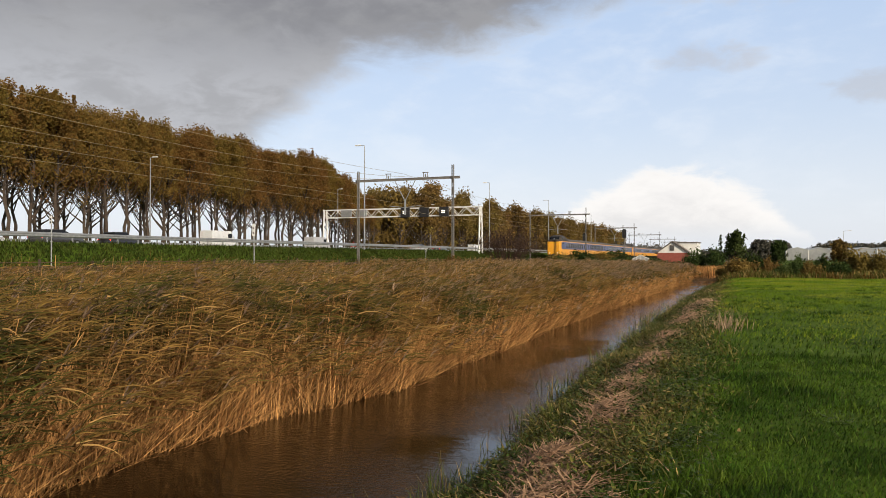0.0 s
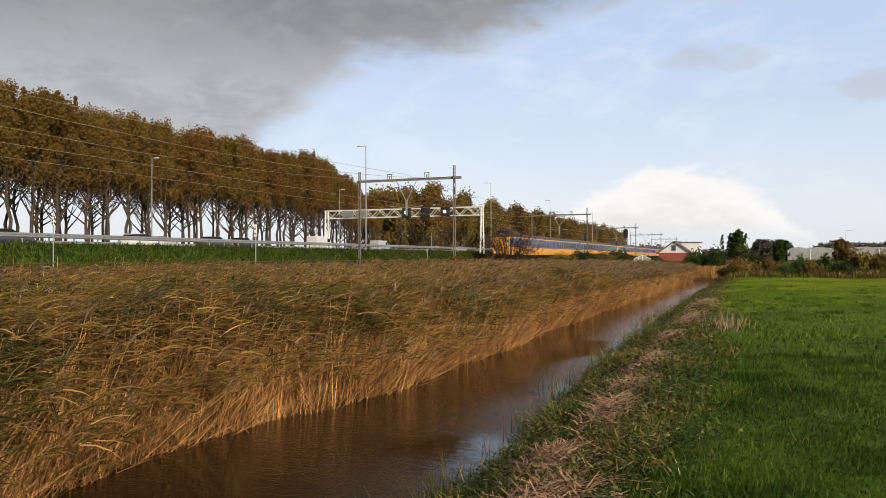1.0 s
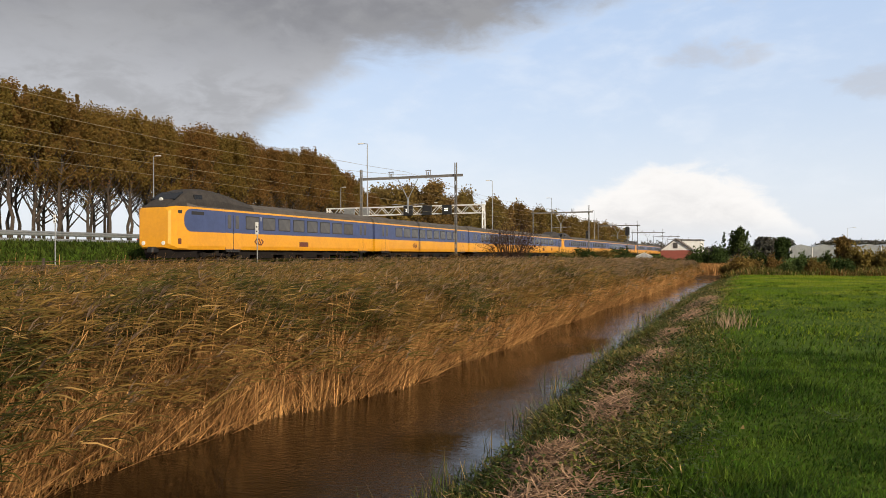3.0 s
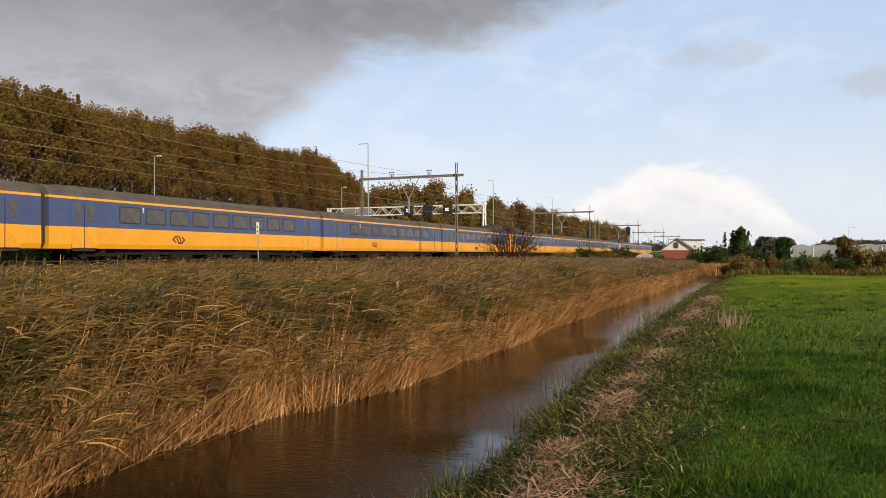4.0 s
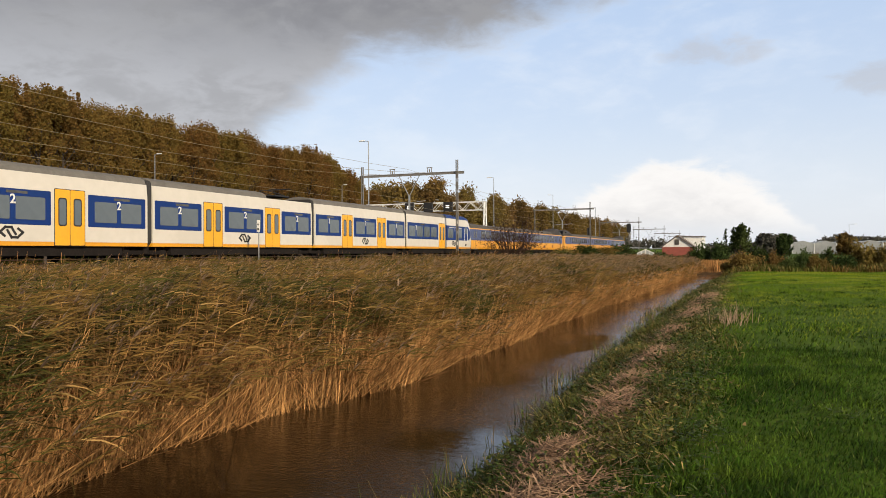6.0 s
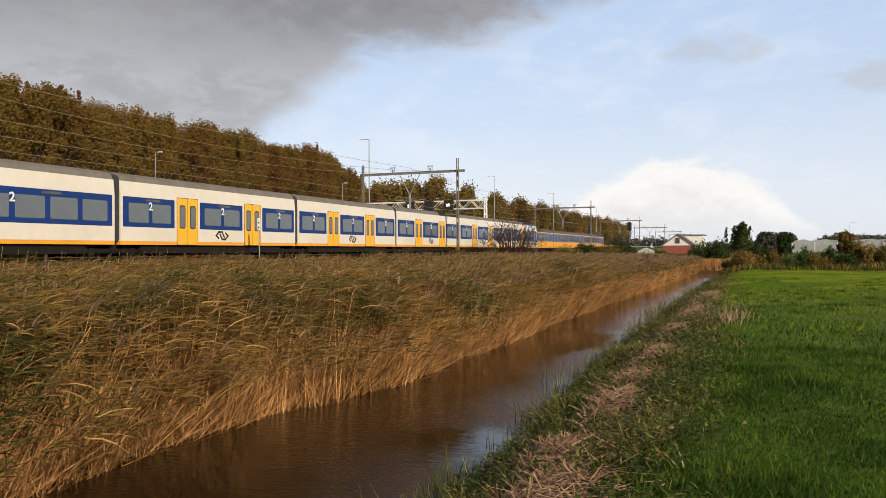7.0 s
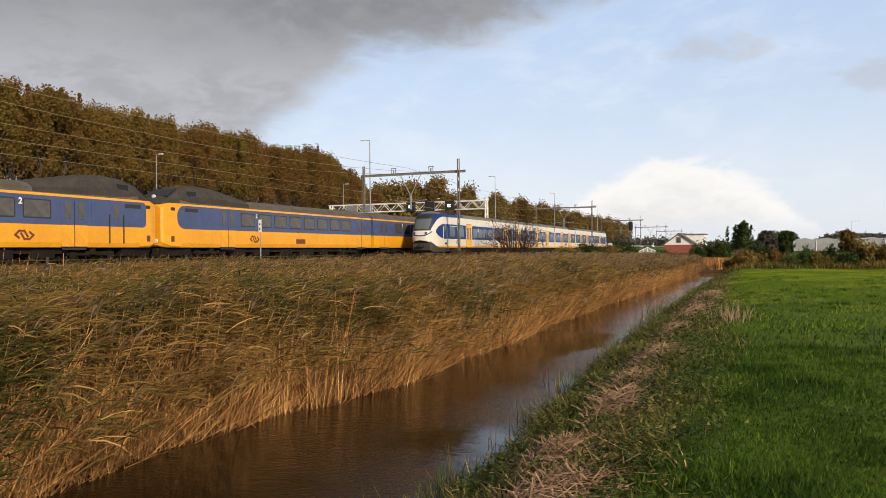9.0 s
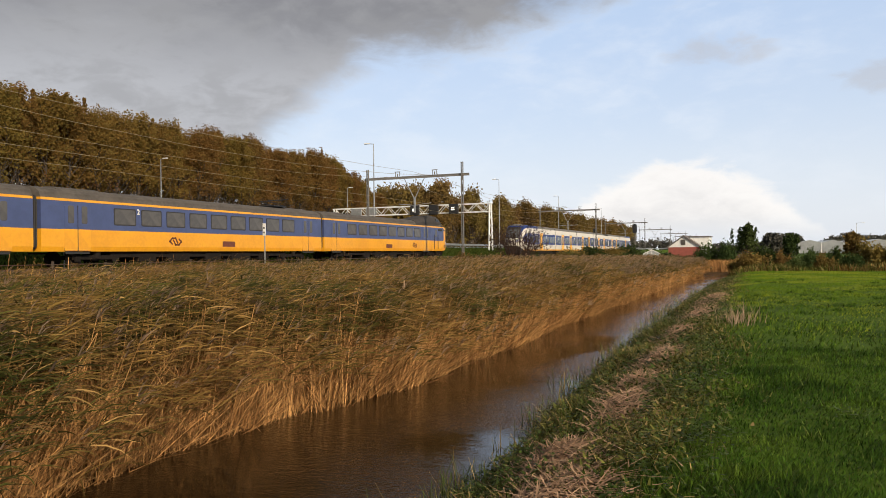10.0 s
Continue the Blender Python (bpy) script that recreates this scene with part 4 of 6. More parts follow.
def meadow():
    rng = np.random.default_rng(31)
    zones = [(-1.1, 6, -9, 3.4, 26000, 0.085, 0.009, "grass"), (-1.1, 4.2, 3.4, 7, 60000, 0.085, 0.0082, "grass"), (-1.1, 7, 7, 13, 70000, 0.085, 0.0115, "grass"), (-1.1, 13, 13, 40, 56000, 0.085, 0.018, "grass"), (-1.1, 17, 13, 62, 210000, 0.075, 0.021, "grass_far_sunlit")]
    for x0, x1, y0, y1, n, h, w, mt in zones:
        x, y = x0 + (x1 - x0) * rng.random(n), y0 + (y1 - y0) * rng.random(n)
        lump = ripple(x * 1.9, y * 1.9, 6) + 0.7 * ripple(x * 0.6, y * 0.6, 3)
        keep = (x > -0.75 + 0.35 * ripple(x * 0, y * 0.9, 8) + 0.2 * rng.normal(size=n)) & (lump + 0.8 * rng.normal(size=n) > -1.2)
        # the copy coloured as sunlit takes over with distance
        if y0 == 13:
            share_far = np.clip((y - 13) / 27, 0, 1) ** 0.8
            keep &= rng.random(n) < (share_far if mt == "grass_far_sunlit" else 1 - share_far)
        x, y, lump = x[keep], y[keep], lump[keep]
        n = len(x)
        clump = 0.80 + 0.85 * np.clip(lump, -0.35, 1.3)
        v, f = strips(np.stack([x, y, ground_z(x, y)], 1), 0.4 + rng.normal(size=n) * 1.3, 0.2 + 0.7 * rng.random(n), 0.3 + 0.9 * rng.random(n), h * clump * (0.6 + 0.8 * rng.random(n)), np.full(n, w), 1 if mt == "grass_far_sunlit" else 2, 0.15)
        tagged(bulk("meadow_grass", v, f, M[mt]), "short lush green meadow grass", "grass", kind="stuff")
    # coarser tufts and broad-leaved docks in the meadow
    cx, cy = -0.6 + 12 * rng.random(150) ** 1.3, 4 + 40 * rng.random(150) ** 1.4
    k = np.repeat(np.arange(150), 60)
    x, y = cx[k] + rng.normal(size=len(k)) * 0.10, cy[k] + rng.normal(size=len(k)) * 0.10
    n = len(k)
    v, f = strips(np.stack([x, y, ground_z(x, y)], 1), rng.random(n) * 6.283, 0.2 + 0.6 * rng.random(n), 0.3 + 0.8 * rng.random(n), 0.06 + 0.09 * rng.random(n), np.full(n, 0.008) * (1 + cy[k] / 25), 2, 0.15)
    tagged(bulk("grass_tufts", v, f, M["grass"]), "taller coarse grass tufts in the meadow", "grass", kind="stuff")
    # a pale dry tuft near the field edge
    n = 110
    x, y = -0.25 + rng.normal(size=n) * 0.2, 18.0 + rng.normal(size=n) * 0.7
    v, f = strips(np.stack([x, y, ground_z(x, y)], 1), rng.random(n) * 6.283, 0.1 + 0.3 * rng.random(n), 0.2 + 0.4 * rng.random(n), 0.2 + 0.25 * rng.random(n), np.full(n, 0.014), 2, 0.15)
    tagged(bulk("dry_tuft", v, f, M["plume"]), "pale dry grass tuft at the field's edge", "grass", kind="stuff")
    # weeds and rank grass on the bank
    for y0, y1, n, s in ((-9, 3, 9000, 1.4), (3, 9, 22000, 1.0), (9, 20, 22000, 1.5), (20, 79, 26000, 3.0)):
        x = -2.85 + 2.9 * rng.random(n) ** 0.95
        y = y0 + (y1 - y0) * rng.random(n)
        x = x + ditch_bend(y) * np.clip((1 - x) / 1.5, 0, 1)
        keep = (ripple(x * 1.5, y * 1.1, 9) + rng.normal(size=n) * 0.5 > -0.55) & (x < -0.55 + 0.35 * ripple(x * 0, y * 0.9, 8) + 0.3 * rng.normal(size=n))
        x, y = x[keep], y[keep]
        n = len(x)
        z = np.maximum(ground_z(x, y), -0.8)
        lush = (1 + 0.55 * ripple(x * 2.2, y * 1.7, 14)) * np.interp(x, [-2.9, -2.3, -1.5, -0.5], [1.5, 1.7, 1.1, 0.9]) * (1.0 if y0 < 20 else 0.6)
        v1 = strips(np.stack([x, y, z], 1), rng.random(n) * 6.283, 0.2 + 0.7 * rng.random(n), 0.4 + 1.0 * rng.random(n), (0.07 + 0.14 * rng.random(n)) * lush, 0.009 * s * (0.6 + rng.random(n)), 2, 0.15)
        m = n // 3
        v2 = strips(np.stack([x[:m], y[:m], z[:m] + 0.03 + 0.10 * rng.random(m) * lush[:m]], 1), rng.random(m) * 6.283, 0.9 + 0.6 * rng.random(m), 0.5 * rng.random(m), 0.045 + 0.045 * rng.random(m), 0.028 * (1 + 0.15 * s) * (0.6 + 0.6 * rng.random(m)), 2, 0.3)
        tagged(bulk("bank_weeds", *merged([v1, v2]), M["weed"]), "rank grass and nettles on the ditch bank", "weeds", kind="stuff")
    # broad-leaved nettles and docks in dark clumps on the bank and in the meadow
    for name, x0, x1, y0, y1, clumps, per, leaf, text in (("nettle_patch", -2.75, -0.45, 3, 11, 190, 30, 0.042, "dark broad-leaved nettles on the ditch bank"), ("nettle_patch", -2.8, -0.5, 11, 26, 190, 24, 0.062, "dark broad-leaved nettles on the ditch bank"),
                                                          ("nettle_patch", -2.9, -0.7, 26, 78, 110, 20, 0.07, "dark broad-leaved weeds on the ditch bank"), ("dock_plants", -0.3, 9, 7, 45, 45, 24, 0.055, "dark docks and coarse clumps in the meadow")):
        cx, cy = x0 + (x1 - x0) * rng.random(clumps), y0 + (y1 - y0) * rng.random(clumps) ** 1.25
        if name == "nettle_patch":
            cx = cx + ditch_bend(cy) * np.clip((1 - cx) / 1.5, 0, 1)
        r = (0.10 + 0.14 * rng.random(clumps)) * (1 + cy / 40)
        tall = (0.08 + 0.22 * rng.random(clumps)) * (1.0 if name == "nettle_patch" else 0.55)
        k = np.repeat(np.arange(clumps), per)
        n = len(k)
        off = rng.normal(size=(n, 2)) * r[k][:, None] * 0.7
        x, y = cx[k] + off[:, 0], cy[k] + off[:, 1]
        z = np.maximum(ground_z(x, y), -0.8) + tall[k] * rng.random(n) ** 0.6
        v, f = strips(np.stack([x, y, z], 1), rng.random(n) * 6.283, 0.7 + 0.7 * rng.random(n), 0.3 + 0.9 * rng.random(n), leaf * (0.7 + 0.8 * rng.random(n)), leaf * (0.45 + 0.35 * rng.random(n)), 2, 0.2, rng.normal(size=n) * 0.4)
        tagged(bulk(name, v, f, M["nettle"]), text, "weeds", kind="stuff")
    # cut dry stems lying in heaps along the bank
    heaps = [(-1.75, 5.2, 0.34, 0.7), (-1.95, 6.6, 0.26, 0.5), (-1.65, 8.6, 0.26, 0.9), (-1.7, 10.4, 0.22, 0.7), (-1.55, 13.0, 0.25, 1.1), (-1.5, 16.5, 0.25, 1.2), (-1.3, 21, 0.3, 1.8), (-1.2, 27, 0.35, 2.2)]
    lots = []
    for hx, hy, sx, sy in heaps:
        n = 900
        hx = hx + float(ditch_bend(hy))
        x, y = hx + rng.normal(size=n) * sx * 0.75, hy + rng.normal(size=n) * sy * 0.8
        lots.append(np.stack([x, y, ground_z(x, y) + 0.07 + 0.17 * rng.random(n) * np.exp(-((x - hx) / sx) ** 2 - ((y - hy) / sy) ** 2)], 1))
    n = 1000
    y = 3 + 45 * rng.random(n) ** 1.7
    x = -1.8 + 0.5 * rng.normal(size=n)
    x = np.clip(x, -2.7, 0.2)
    lots.append(np.stack([x, y, ground_z(x, y) + 0.03 + 0.06 * rng.random(n)], 1))
    lie = np.concatenate(lots)
    n = len(lie)
    v, f = strips(lie, 1.0 + rng.normal(size=n) * 0.8, 1.38 + 0.3 * rng.random(n), np.zeros(n), 0.12 + 0.22 * rng.random(n), np.full(n, 0.0105) * (1 + lie[:, 1] / 20), 1, 0.6)
    tagged(bulk("straw_litter", v, f, M["straw"]), "heaps of cut dry reed stems along the bank", "straw", kind="stuff")
    # thin plants standing in the water's edge
    cy = 4 + 42 * rng.random(110) ** 2.0
    cx = -2.80 - 0.24 * np.abs(rng.normal(size=110)) + ditch_bend(cy)
    k = np.repeat(np.arange(110), 11)
    n = len(k)
    x, y = cx[k] + rng.normal(size=n) * 0.1, cy[k] + rng.normal(size=n) * 0.2
    v, f = strips(np.stack([x, y, np.full(n, -0.85)], 1), rng.random(n) * 6.28, np.abs(rng.normal(size=n)) * 0.3, 0.7 * rng.random(n), 0.12 + 0.30 * rng.random(n), 0.008 * (1 + y / 25), 2, 0.3)
    tagged(bulk("water_plants", v, f, M["weed"]), "thin dark plants standing in the water's edge", "weeds", kind="stuff")
    # rank grass of the motorway bank and the railway verge
    n = 42000
    x, y = -41.8 + 5.2 * rng.random(n), 14 + 150 * rng.random(n)
    v, f = strips(np.stack([x, y, ground_z(x, y)], 1), rng.random(n) * 6.283, 0.1 + 0.5 * rng.random(n), 0.3 + 0.8 * rng.random(n), 0.2 + 0.22 * rng.random(n), np.full(n, 0.07), 2, 0.15)
    tagged(bulk("verge_grass", v, f, M["bank_grass"]), "long green grass on the motorway embankment", "grass", kind="stuff")
    for n, mt, seed in ((11000, "reed_leaf", 5), (9000, "bank_grass", 15), (1600, "stalk", 25)):
        x, y = -26.6 + 3.8 * rng.random(n), 10 + 110 * rng.random(n)
        lush = ripple(x * 0.9, y * 0.8, seed)
        keep = lush + 0.5 * rng.normal(size=n) > -0.25
        x, y, lush = x[keep], y[keep], lush[keep]
        n = len(x)
        v, f = strips(np.stack([x, y, ground_z(x, y)], 1), rng.random(n) * 6.283, 0.05 + 0.4 * rng.random(n), 0.3 + 0.7 * rng.random(n), (0.50 + 0.55 * rng.random(n)) * (1 + 0.35 * lush), np.full(n, 0.034 if mt != "stalk" else 0.016), 2, 0.15)
        tagged(bulk("verge_weeds", v, f, M[mt]), "rank green and dry brown weeds beside the railway", "weeds", kind="stuff")


meadow()

# ---- trains ----


def side_loop(half, z0, z1, lean=0.02):
    return [(-half, z0), (half, z0), (half - lean, z1), (-half + lean, z1)]


def roof_loop(half, z0, rise, n=9):
    return [(half * math.cos(math.pi * k / (n - 1)), z0 + rise * math.sin(math.pi * k / (n - 1)) ** 0.8) for k in range(n)]


def rounded(w, h, r, n=3):
    """Outline of a rounded rectangle about the origin."""
    out = []
    for cx, cz, a0 in ((w / 2 - r, h / 2 - r, 0), (-w / 2 + r, h / 2 - r, 90), (-w / 2 + r, -h / 2 + r, 180), (w / 2 - r, -h / 2 + r, 270)):
        for k in range(n + 1):
            a = radians(a0 + 90 * k / n)
            out.append((cx + r * math.cos(a), cz + r * math.sin(a)))
    return out


def plate_mesh(name, w, h, r, depth, mat):
    """A thin rounded plate in the y-z plane, its outer face at x = depth."""
    bm = bmesh.new()
    o = rounded(w, h, r)
    loft(bm, [[(-0.02, a, b) for a, b in o], [(depth * 0.6, a, b) for a, b in o], [(depth, a * 0.985, b * 0.985) for a, b in o]])
    bmesh.ops.recalc_face_normals(bm, faces=bm.faces[:])
    me = bpy.data.meshes.new(name)
    bm.to_mesh(me)
    bm.free()
    me.materials.append(mat)
    return me


PLATES = {}


def plate(name, parent, side, y, z, w, h, r, depth, mat, half, label=""):
    key = (name, round(w, 3), round(h, 3), round(depth, 4), mat.name)
    if key not in PLATES:
        PLATES[key] = plate_mesh(name, w, h, r, depth, mat)
    m = pose(side * half, y, z, 0, 0, 0 if side > 0 else 180)
    return share(name, PLATES[key], parent, m, label)


def window(parent, side, y, z, w, h, half, frame_mat, pane_mat):
    f = plate("window", parent, side, y, z, w, h, 0.09, 0.012, frame_mat, half)
    key = ("pane", round(w, 3), round(h, 3), pane_mat.name)
    if key not in PLATES:
        PLATES[key] = plate_mesh("pane", w - 0.12, h - 0.12, 0.07, 0.017, pane_mat)
    share("pane", PLATES[key], f, Matrix.Identity(4))
    return f


WHEELS = {}


def bogie(parent, y, half=1.1):
    bm = bmesh.new()
    for s in (-1, 1):
        box(bm, (s * 1.0, y, 0.55), (0.16, 3.1, 0.24), 0.04)
        box(bm, (s * 1.05, y - 1.25, 0.5), (0.2, 0.35, 0.4), 0.05)
        box(bm, (s * 1.05, y + 1.25, 0.5), (0.2, 0.35, 0.4), 0.05)
        rod(bm, (s * 1.05, y, 0.5), (s * 1.05, y, 0.95), 0.2, n=10)
    box(bm, (0, y, 0.55), (2.0, 0.5, 0.3))
    b = part("bogie", bm, M["dark_gear"], parent, "dirty bogie frame")
    if "w" not in WHEELS:
        bm = bmesh.new()
        rod(bm, (-0.07, 0, 0), (0.07, 0, 0), 0.46, n=20)
        rod(bm, (-0.10, 0, 0), (0.10, 0, 0), 0.14, n=10)
        me = bpy.data.meshes.new("wheel")
        bm.to_mesh(me)
        bm.free()
        me.materials.append(M["dark_gear"])
        WHEELS["w"] = me
    for dy in (-1.25, 1.25):
        for s in (-1, 1):
            share("wheel", WHEELS["w"], b, pose(s * 0.76, y + dy, 0.46))


def logo(parent, side, y, z, w, half, mat):
    """A plain two-arrow sign drawn as flat bars."""
    bm = bmesh.new()
    t, h = w * 0.10, w * 0.20
    def bar(a, b):
        (y0, z0), (y1, z1) = a, b
        ang = math.atan2(z1 - z0, y1 - y0)
        box(bm, (side * (half + 0.006), (y0 + y1) / 2 * side, (z0 + z1) / 2), (0.012, math.hypot(y1 - y0, z1 - z0) + t, t), 0, Matrix.Rotation(ang * side, 4, "X"))
    k = w / 2
    bar((-k, 0), (-k * 0.55, h)); bar((-k * 0.55, h), (0.0, h)); bar((0.0, h), (k * 0.35, -h * 0.35))
    bar((k, 0), (k * 0.55, -h)); bar((k * 0.55, -h), (0.0, -h)); bar((0.0, -h), (-k * 0.35, h * 0.35))
    bar((-k, 0), (-k * 0.6, -h * 0.7)); bar((k, 0), (k * 0.6, h * 0.7))
    o = part("emblem", bm, mat, parent, "dark two-arrow emblem")
    o.matrix_basis = pose(0, y, z)


def numeral(parent, side, y, z, size, text, half):
    cu = bpy.data.curves.new("class_number", "FONT")
    cu.body, cu.size, cu.extrude, cu.offset, cu.align_x, cu.align_y = text, size, 0.004, 0.012, "CENTER", "CENTER"
    ob = new("tmp", cu)
    me = bpy.data.meshes.new_from_object(ob.evaluated_get(bpy.context.evaluated_depsgraph_get()))
    bpy.data.objects.remove(ob)
    me.name = "class_number"
    me.materials.clear()
    me.materials.append(M["white_paint"])
    share("class_number", me, parent, pose(side * (half + 0.022), y, z, 90, 0, 90 * side), "white class number")


IC_HALF = 1.39


def intercity(length, cab, klass, pantograph=False, dark_box=False, square=False):
    """Yellow and blue carriage; it spans y = 0 to length, a cab (if any) at y = 0."""
    t = thing("train_carriage", "yellow and blue intercity carriage with " + ("a raised dark driver's cab" if cab else "a weathered grey roof"), "train carriage", "intercity train")
    y0, y1 = (1.5 if cab else 0.22), length - 0.22
    L, m1 = 0.88, 2.03
    def band(name, loop, mat, label="", a=y0, b=y1, smooth=False):
        bm = bmesh.new()
        prism(bm, loop, a, b)
        return part(name, bm, mat, t, label, smooth)
    band("lower_side", [(-1.33, L), (1.33, L), (IC_HALF, L + 0.25), (IC_HALF, m1), (-IC_HALF, m1), (-IC_HALF, L + 0.25)], M["yellow"], "yellow lower body side")
    band("upper_side", side_loop(IC_HALF, m1, 3.48, 0.03), M["blue"], "dark blue window band")
    band("cant_stripe", side_loop(IC_HALF - 0.025, 3.48, 3.61, 0.02), M["yellow"], "yellow stripe below the roof")
    band("roof", roof_loop(IC_HALF - 0.05, 3.61, 0.62), M["roof"], "weathered grey-brown roof")
    band("underframe", side_loop(1.05, 0.55, L), M["dark_gear"], "", y0 + 4.6, y1 - 4.6)
    for yy, w in ((7.6, 1.6), (10.2, 2.2), (13.4, 1.8), (16.3, 2.4), (18.9, 1.3)):
        bm = bmesh.new()
        box(bm, (0, yy, 0.55), (2.2, w * 0.85, 0.55), 0.05)
        part("equipment_box", bm, M["dark_gear"], t)
    for y in (3.9 if not cab else 4.6, length - 3.9):
        bogie(t, y)
    for s in (-1, 1):
        first = 7.2 if cab else 4.6
        n = 8 if cab else 9
        pitch = (length - 3.9 - first) / n
        for k in range(n):
            window(t, s, first + pitch * (k + 0.5), 2.80, pitch * 0.80, 0.96, IC_HALF - 0.012, M["gasket"], M["pane"])
        for yd in ((6.0, length - 2.2) if cab else (2.4, length - 2.2)):
            for dy in (-0.42, 0.42):
                d = plate("door_leaf", t, s, yd + dy, 2.08, 0.80, 2.36, 0.05, 0.004, M["blue"], IC_HALF - 0.002)
                plate("door_foot", d, 1, 0, -0.60, 0.80, 1.12, 0.04, 0.008, M["yellow"], 0.0)
                plate("pane", d, 1, 0, 0.72, 0.36, 0.92, 0.08, 0.016, M["pane"], 0.0)
            plate("door_gap", t, s, yd, 2.08, 0.04, 2.40, 0.01, 0.011, M["gasket"], IC_HALF)
            plate("step", t, s, yd, 0.80, 1.5, 0.10, 0.03, 0.03, M["gasket"], IC_HALF - 0.03)
        if klass:
            numeral(t, s, first - 0.05 + pitch * 1.0, 3.12, 0.42, klass, IC_HALF)
        logo(t, s, length * 0.33 if cab else length * 0.36, 1.48, 1.0, IC_HALF, M["emblem"])
        if dark_box:
            plate("vent_grille", t, s, length * 0.55, 1.36, 1.3, 0.36, 0.03, 0.01, M["emblem"], IC_HALF)
    for yy in ((3.0,) if not cab else ()) + (length - 3.0,):
        bm = bmesh.new()
        loft(bm, [[(x * 0.9, yy - 1.4, z) for x, z in roof_loop(1.2, 3.75, 0.55)], [(x * 0.9, yy + 1.4, z) for x, z in roof_loop(1.2, 3.75, 0.55)]])
        part("roof_unit", bm, M["roof"], t, "roof ventilator housing")
    # gangway bellows
    bm = bmesh.new()
    for k in range(4):
        y = length - 0.22 + k * 0.10
        loft(bm, [[(x * 0.96, y, z) for x, z in rounded(2.5, 2.75, 0.3)], [(x * 0.99, y + 0.03, z) for x, z in rounded(2.5, 2.75, 0.3)]])
    o = part("bellows", bm, M["gasket"], t, "black rubber bellows")
    o.matrix_basis = pose(0, 0, 2.35)
    if pantograph:
        panto(t, length - 5.0, 4.2)
    if cab:
        def ring(y, w, z0, z1, c):
            return [(w - c, y, z0), (w, y, z0 + c), (w, y, z1 - c * 0.7), (w - c * 0.8, y, z1), (-w + c * 0.8, y, z1), (-w, y, z1 - c * 0.7), (-w, y, z0 + c), (-w + c, y, z0)]
        bm = bmesh.new()
        loft(bm, [ring(0.0, 1.12, 1.02, 3.42, 0.25), ring(0.12, 1.25, 0.95, 3.52, 0.22), ring(0.55, 1.35, L, 3.60, 0.12), ring(1.5, IC_HALF, L, 3.61, 0.06)])
        part("nose", bm, M["yellow"], t, "yellow rounded cab front")
        o = rounded(3.9, 1.45, 0.26, 4) if square else rounded(3.75, 1.45, 0.62, 5)
        mid_y = 2.95 if square else 3.03
        for s in (-1, 1):
            bm = bmesh.new()
            loft(bm, [[(s * (IC_HALF - 0.05), a + mid_y, b + 2.755) for a, b in o], [(s * (IC_HALF + 0.006), a + mid_y, b + 2.755) for a, b in o]])
            part("blue_panel", bm, M["blue"], t, "blue side panel with a rounded front end")
        for s in (-1, 1):
            plate("front_panel", t, s, 2.1, 2.76, 1.25, 1.46, 0.02, 0.003, M["yellow"], IC_HALF)
            plate("cab_louvre", t, s, 2.0 if square else 2.4, 3.22, 1.2, 0.22, 0.04, 0.012, M["gasket"], IC_HALF)
            if square:
                plate("cab_door", t, s, 3.2, 2.72, 0.75, 1.36, 0.05, 0.009, M["blue"], IC_HALF, "driver's door")
                plate("cab_pane", t, s, 3.2, 2.85, 0.4, 0.8, 0.06, 0.014, M["pane"], IC_HALF)
                for dy in (-0.5, 0.5):
                    plate("grab_rail", t, s, 3.2 + dy, 1.9, 0.05, 1.6, 0.02, 0.05, M["gasket"], IC_HALF)
            plate("nose_lamp", t, s, 0.85, 3.24, 0.46, 0.20, 0.08, 0.012, M["gasket"], 1.356)
            plate("nose_vent", t, s, 0.78, 1.40, 0.28, 0.36, 0.05, 0.012, M["emblem"], 1.354)
        def hump(y, w, z1, z0=3.55):
            return [(w, y, z0), (w * 0.98, y, z0 + (z1 - z0) * 0.45), (w * 0.80, y, z1 - 0.12), (w * 0.45, y, z1), (-w * 0.45, y, z1), (-w * 0.80, y, z1 - 0.12), (-w * 0.98, y, z0 + (z1 - z0) * 0.45), (-w, y, z0)]
        bm = bmesh.new()
        loft(bm, [hump(0.10, 1.12, 3.60), hump(0.7, 1.20, 4.02), hump(1.5, 1.27, 4.52), hump(2.4, 1.31, 4.80), hump(3.6, 1.32, 4.88), hump(5.0, 1.32, 4.80), hump(6.4, 1.33, 4.56), hump(8.4, 1.335, 4.22)])
        c = part("cockpit", bm, M["hump"], t, "dark raised cockpit on the roof")
        bm = bmesh.new()
        loft(bm, [[(0.95, 0.82, 3.95), (0.86, 1.66, 4.46), (-0.86, 1.66, 4.46), (-0.95, 0.82, 3.95)], [(0.95, 0.76, 4.07), (0.86, 1.60, 4.58), (-0.86, 1.60, 4.58), (-0.95, 0.76, 4.07)]])
        part("windscreen", bm, M["car_glass"], c, "dark windscreen")
        for s in (-1, 1):
            bm = bmesh.new()
            box(bm, (s * 1.22, 2.6, 4.24), (0.12, 0.8, 0.36), 0.04)
            part("side_window", bm, M["car_glass"], c)
        for s in (-1, 1):
            bm = bmesh.new()
            rod(bm, (s * 0.78, -0.04, 1.28), (s * 0.78, 0.03, 1.28), 0.13, n=12)
            part("headlight", bm, M["white_paint"], t)
        bm = bmesh.new()
        rod(bm, (0, 0.62, 4.02), (0, 0.70, 4.05), 0.13, n=12)
        part("top_light", bm, M["white_paint"], t)
        bm = bmesh.new()
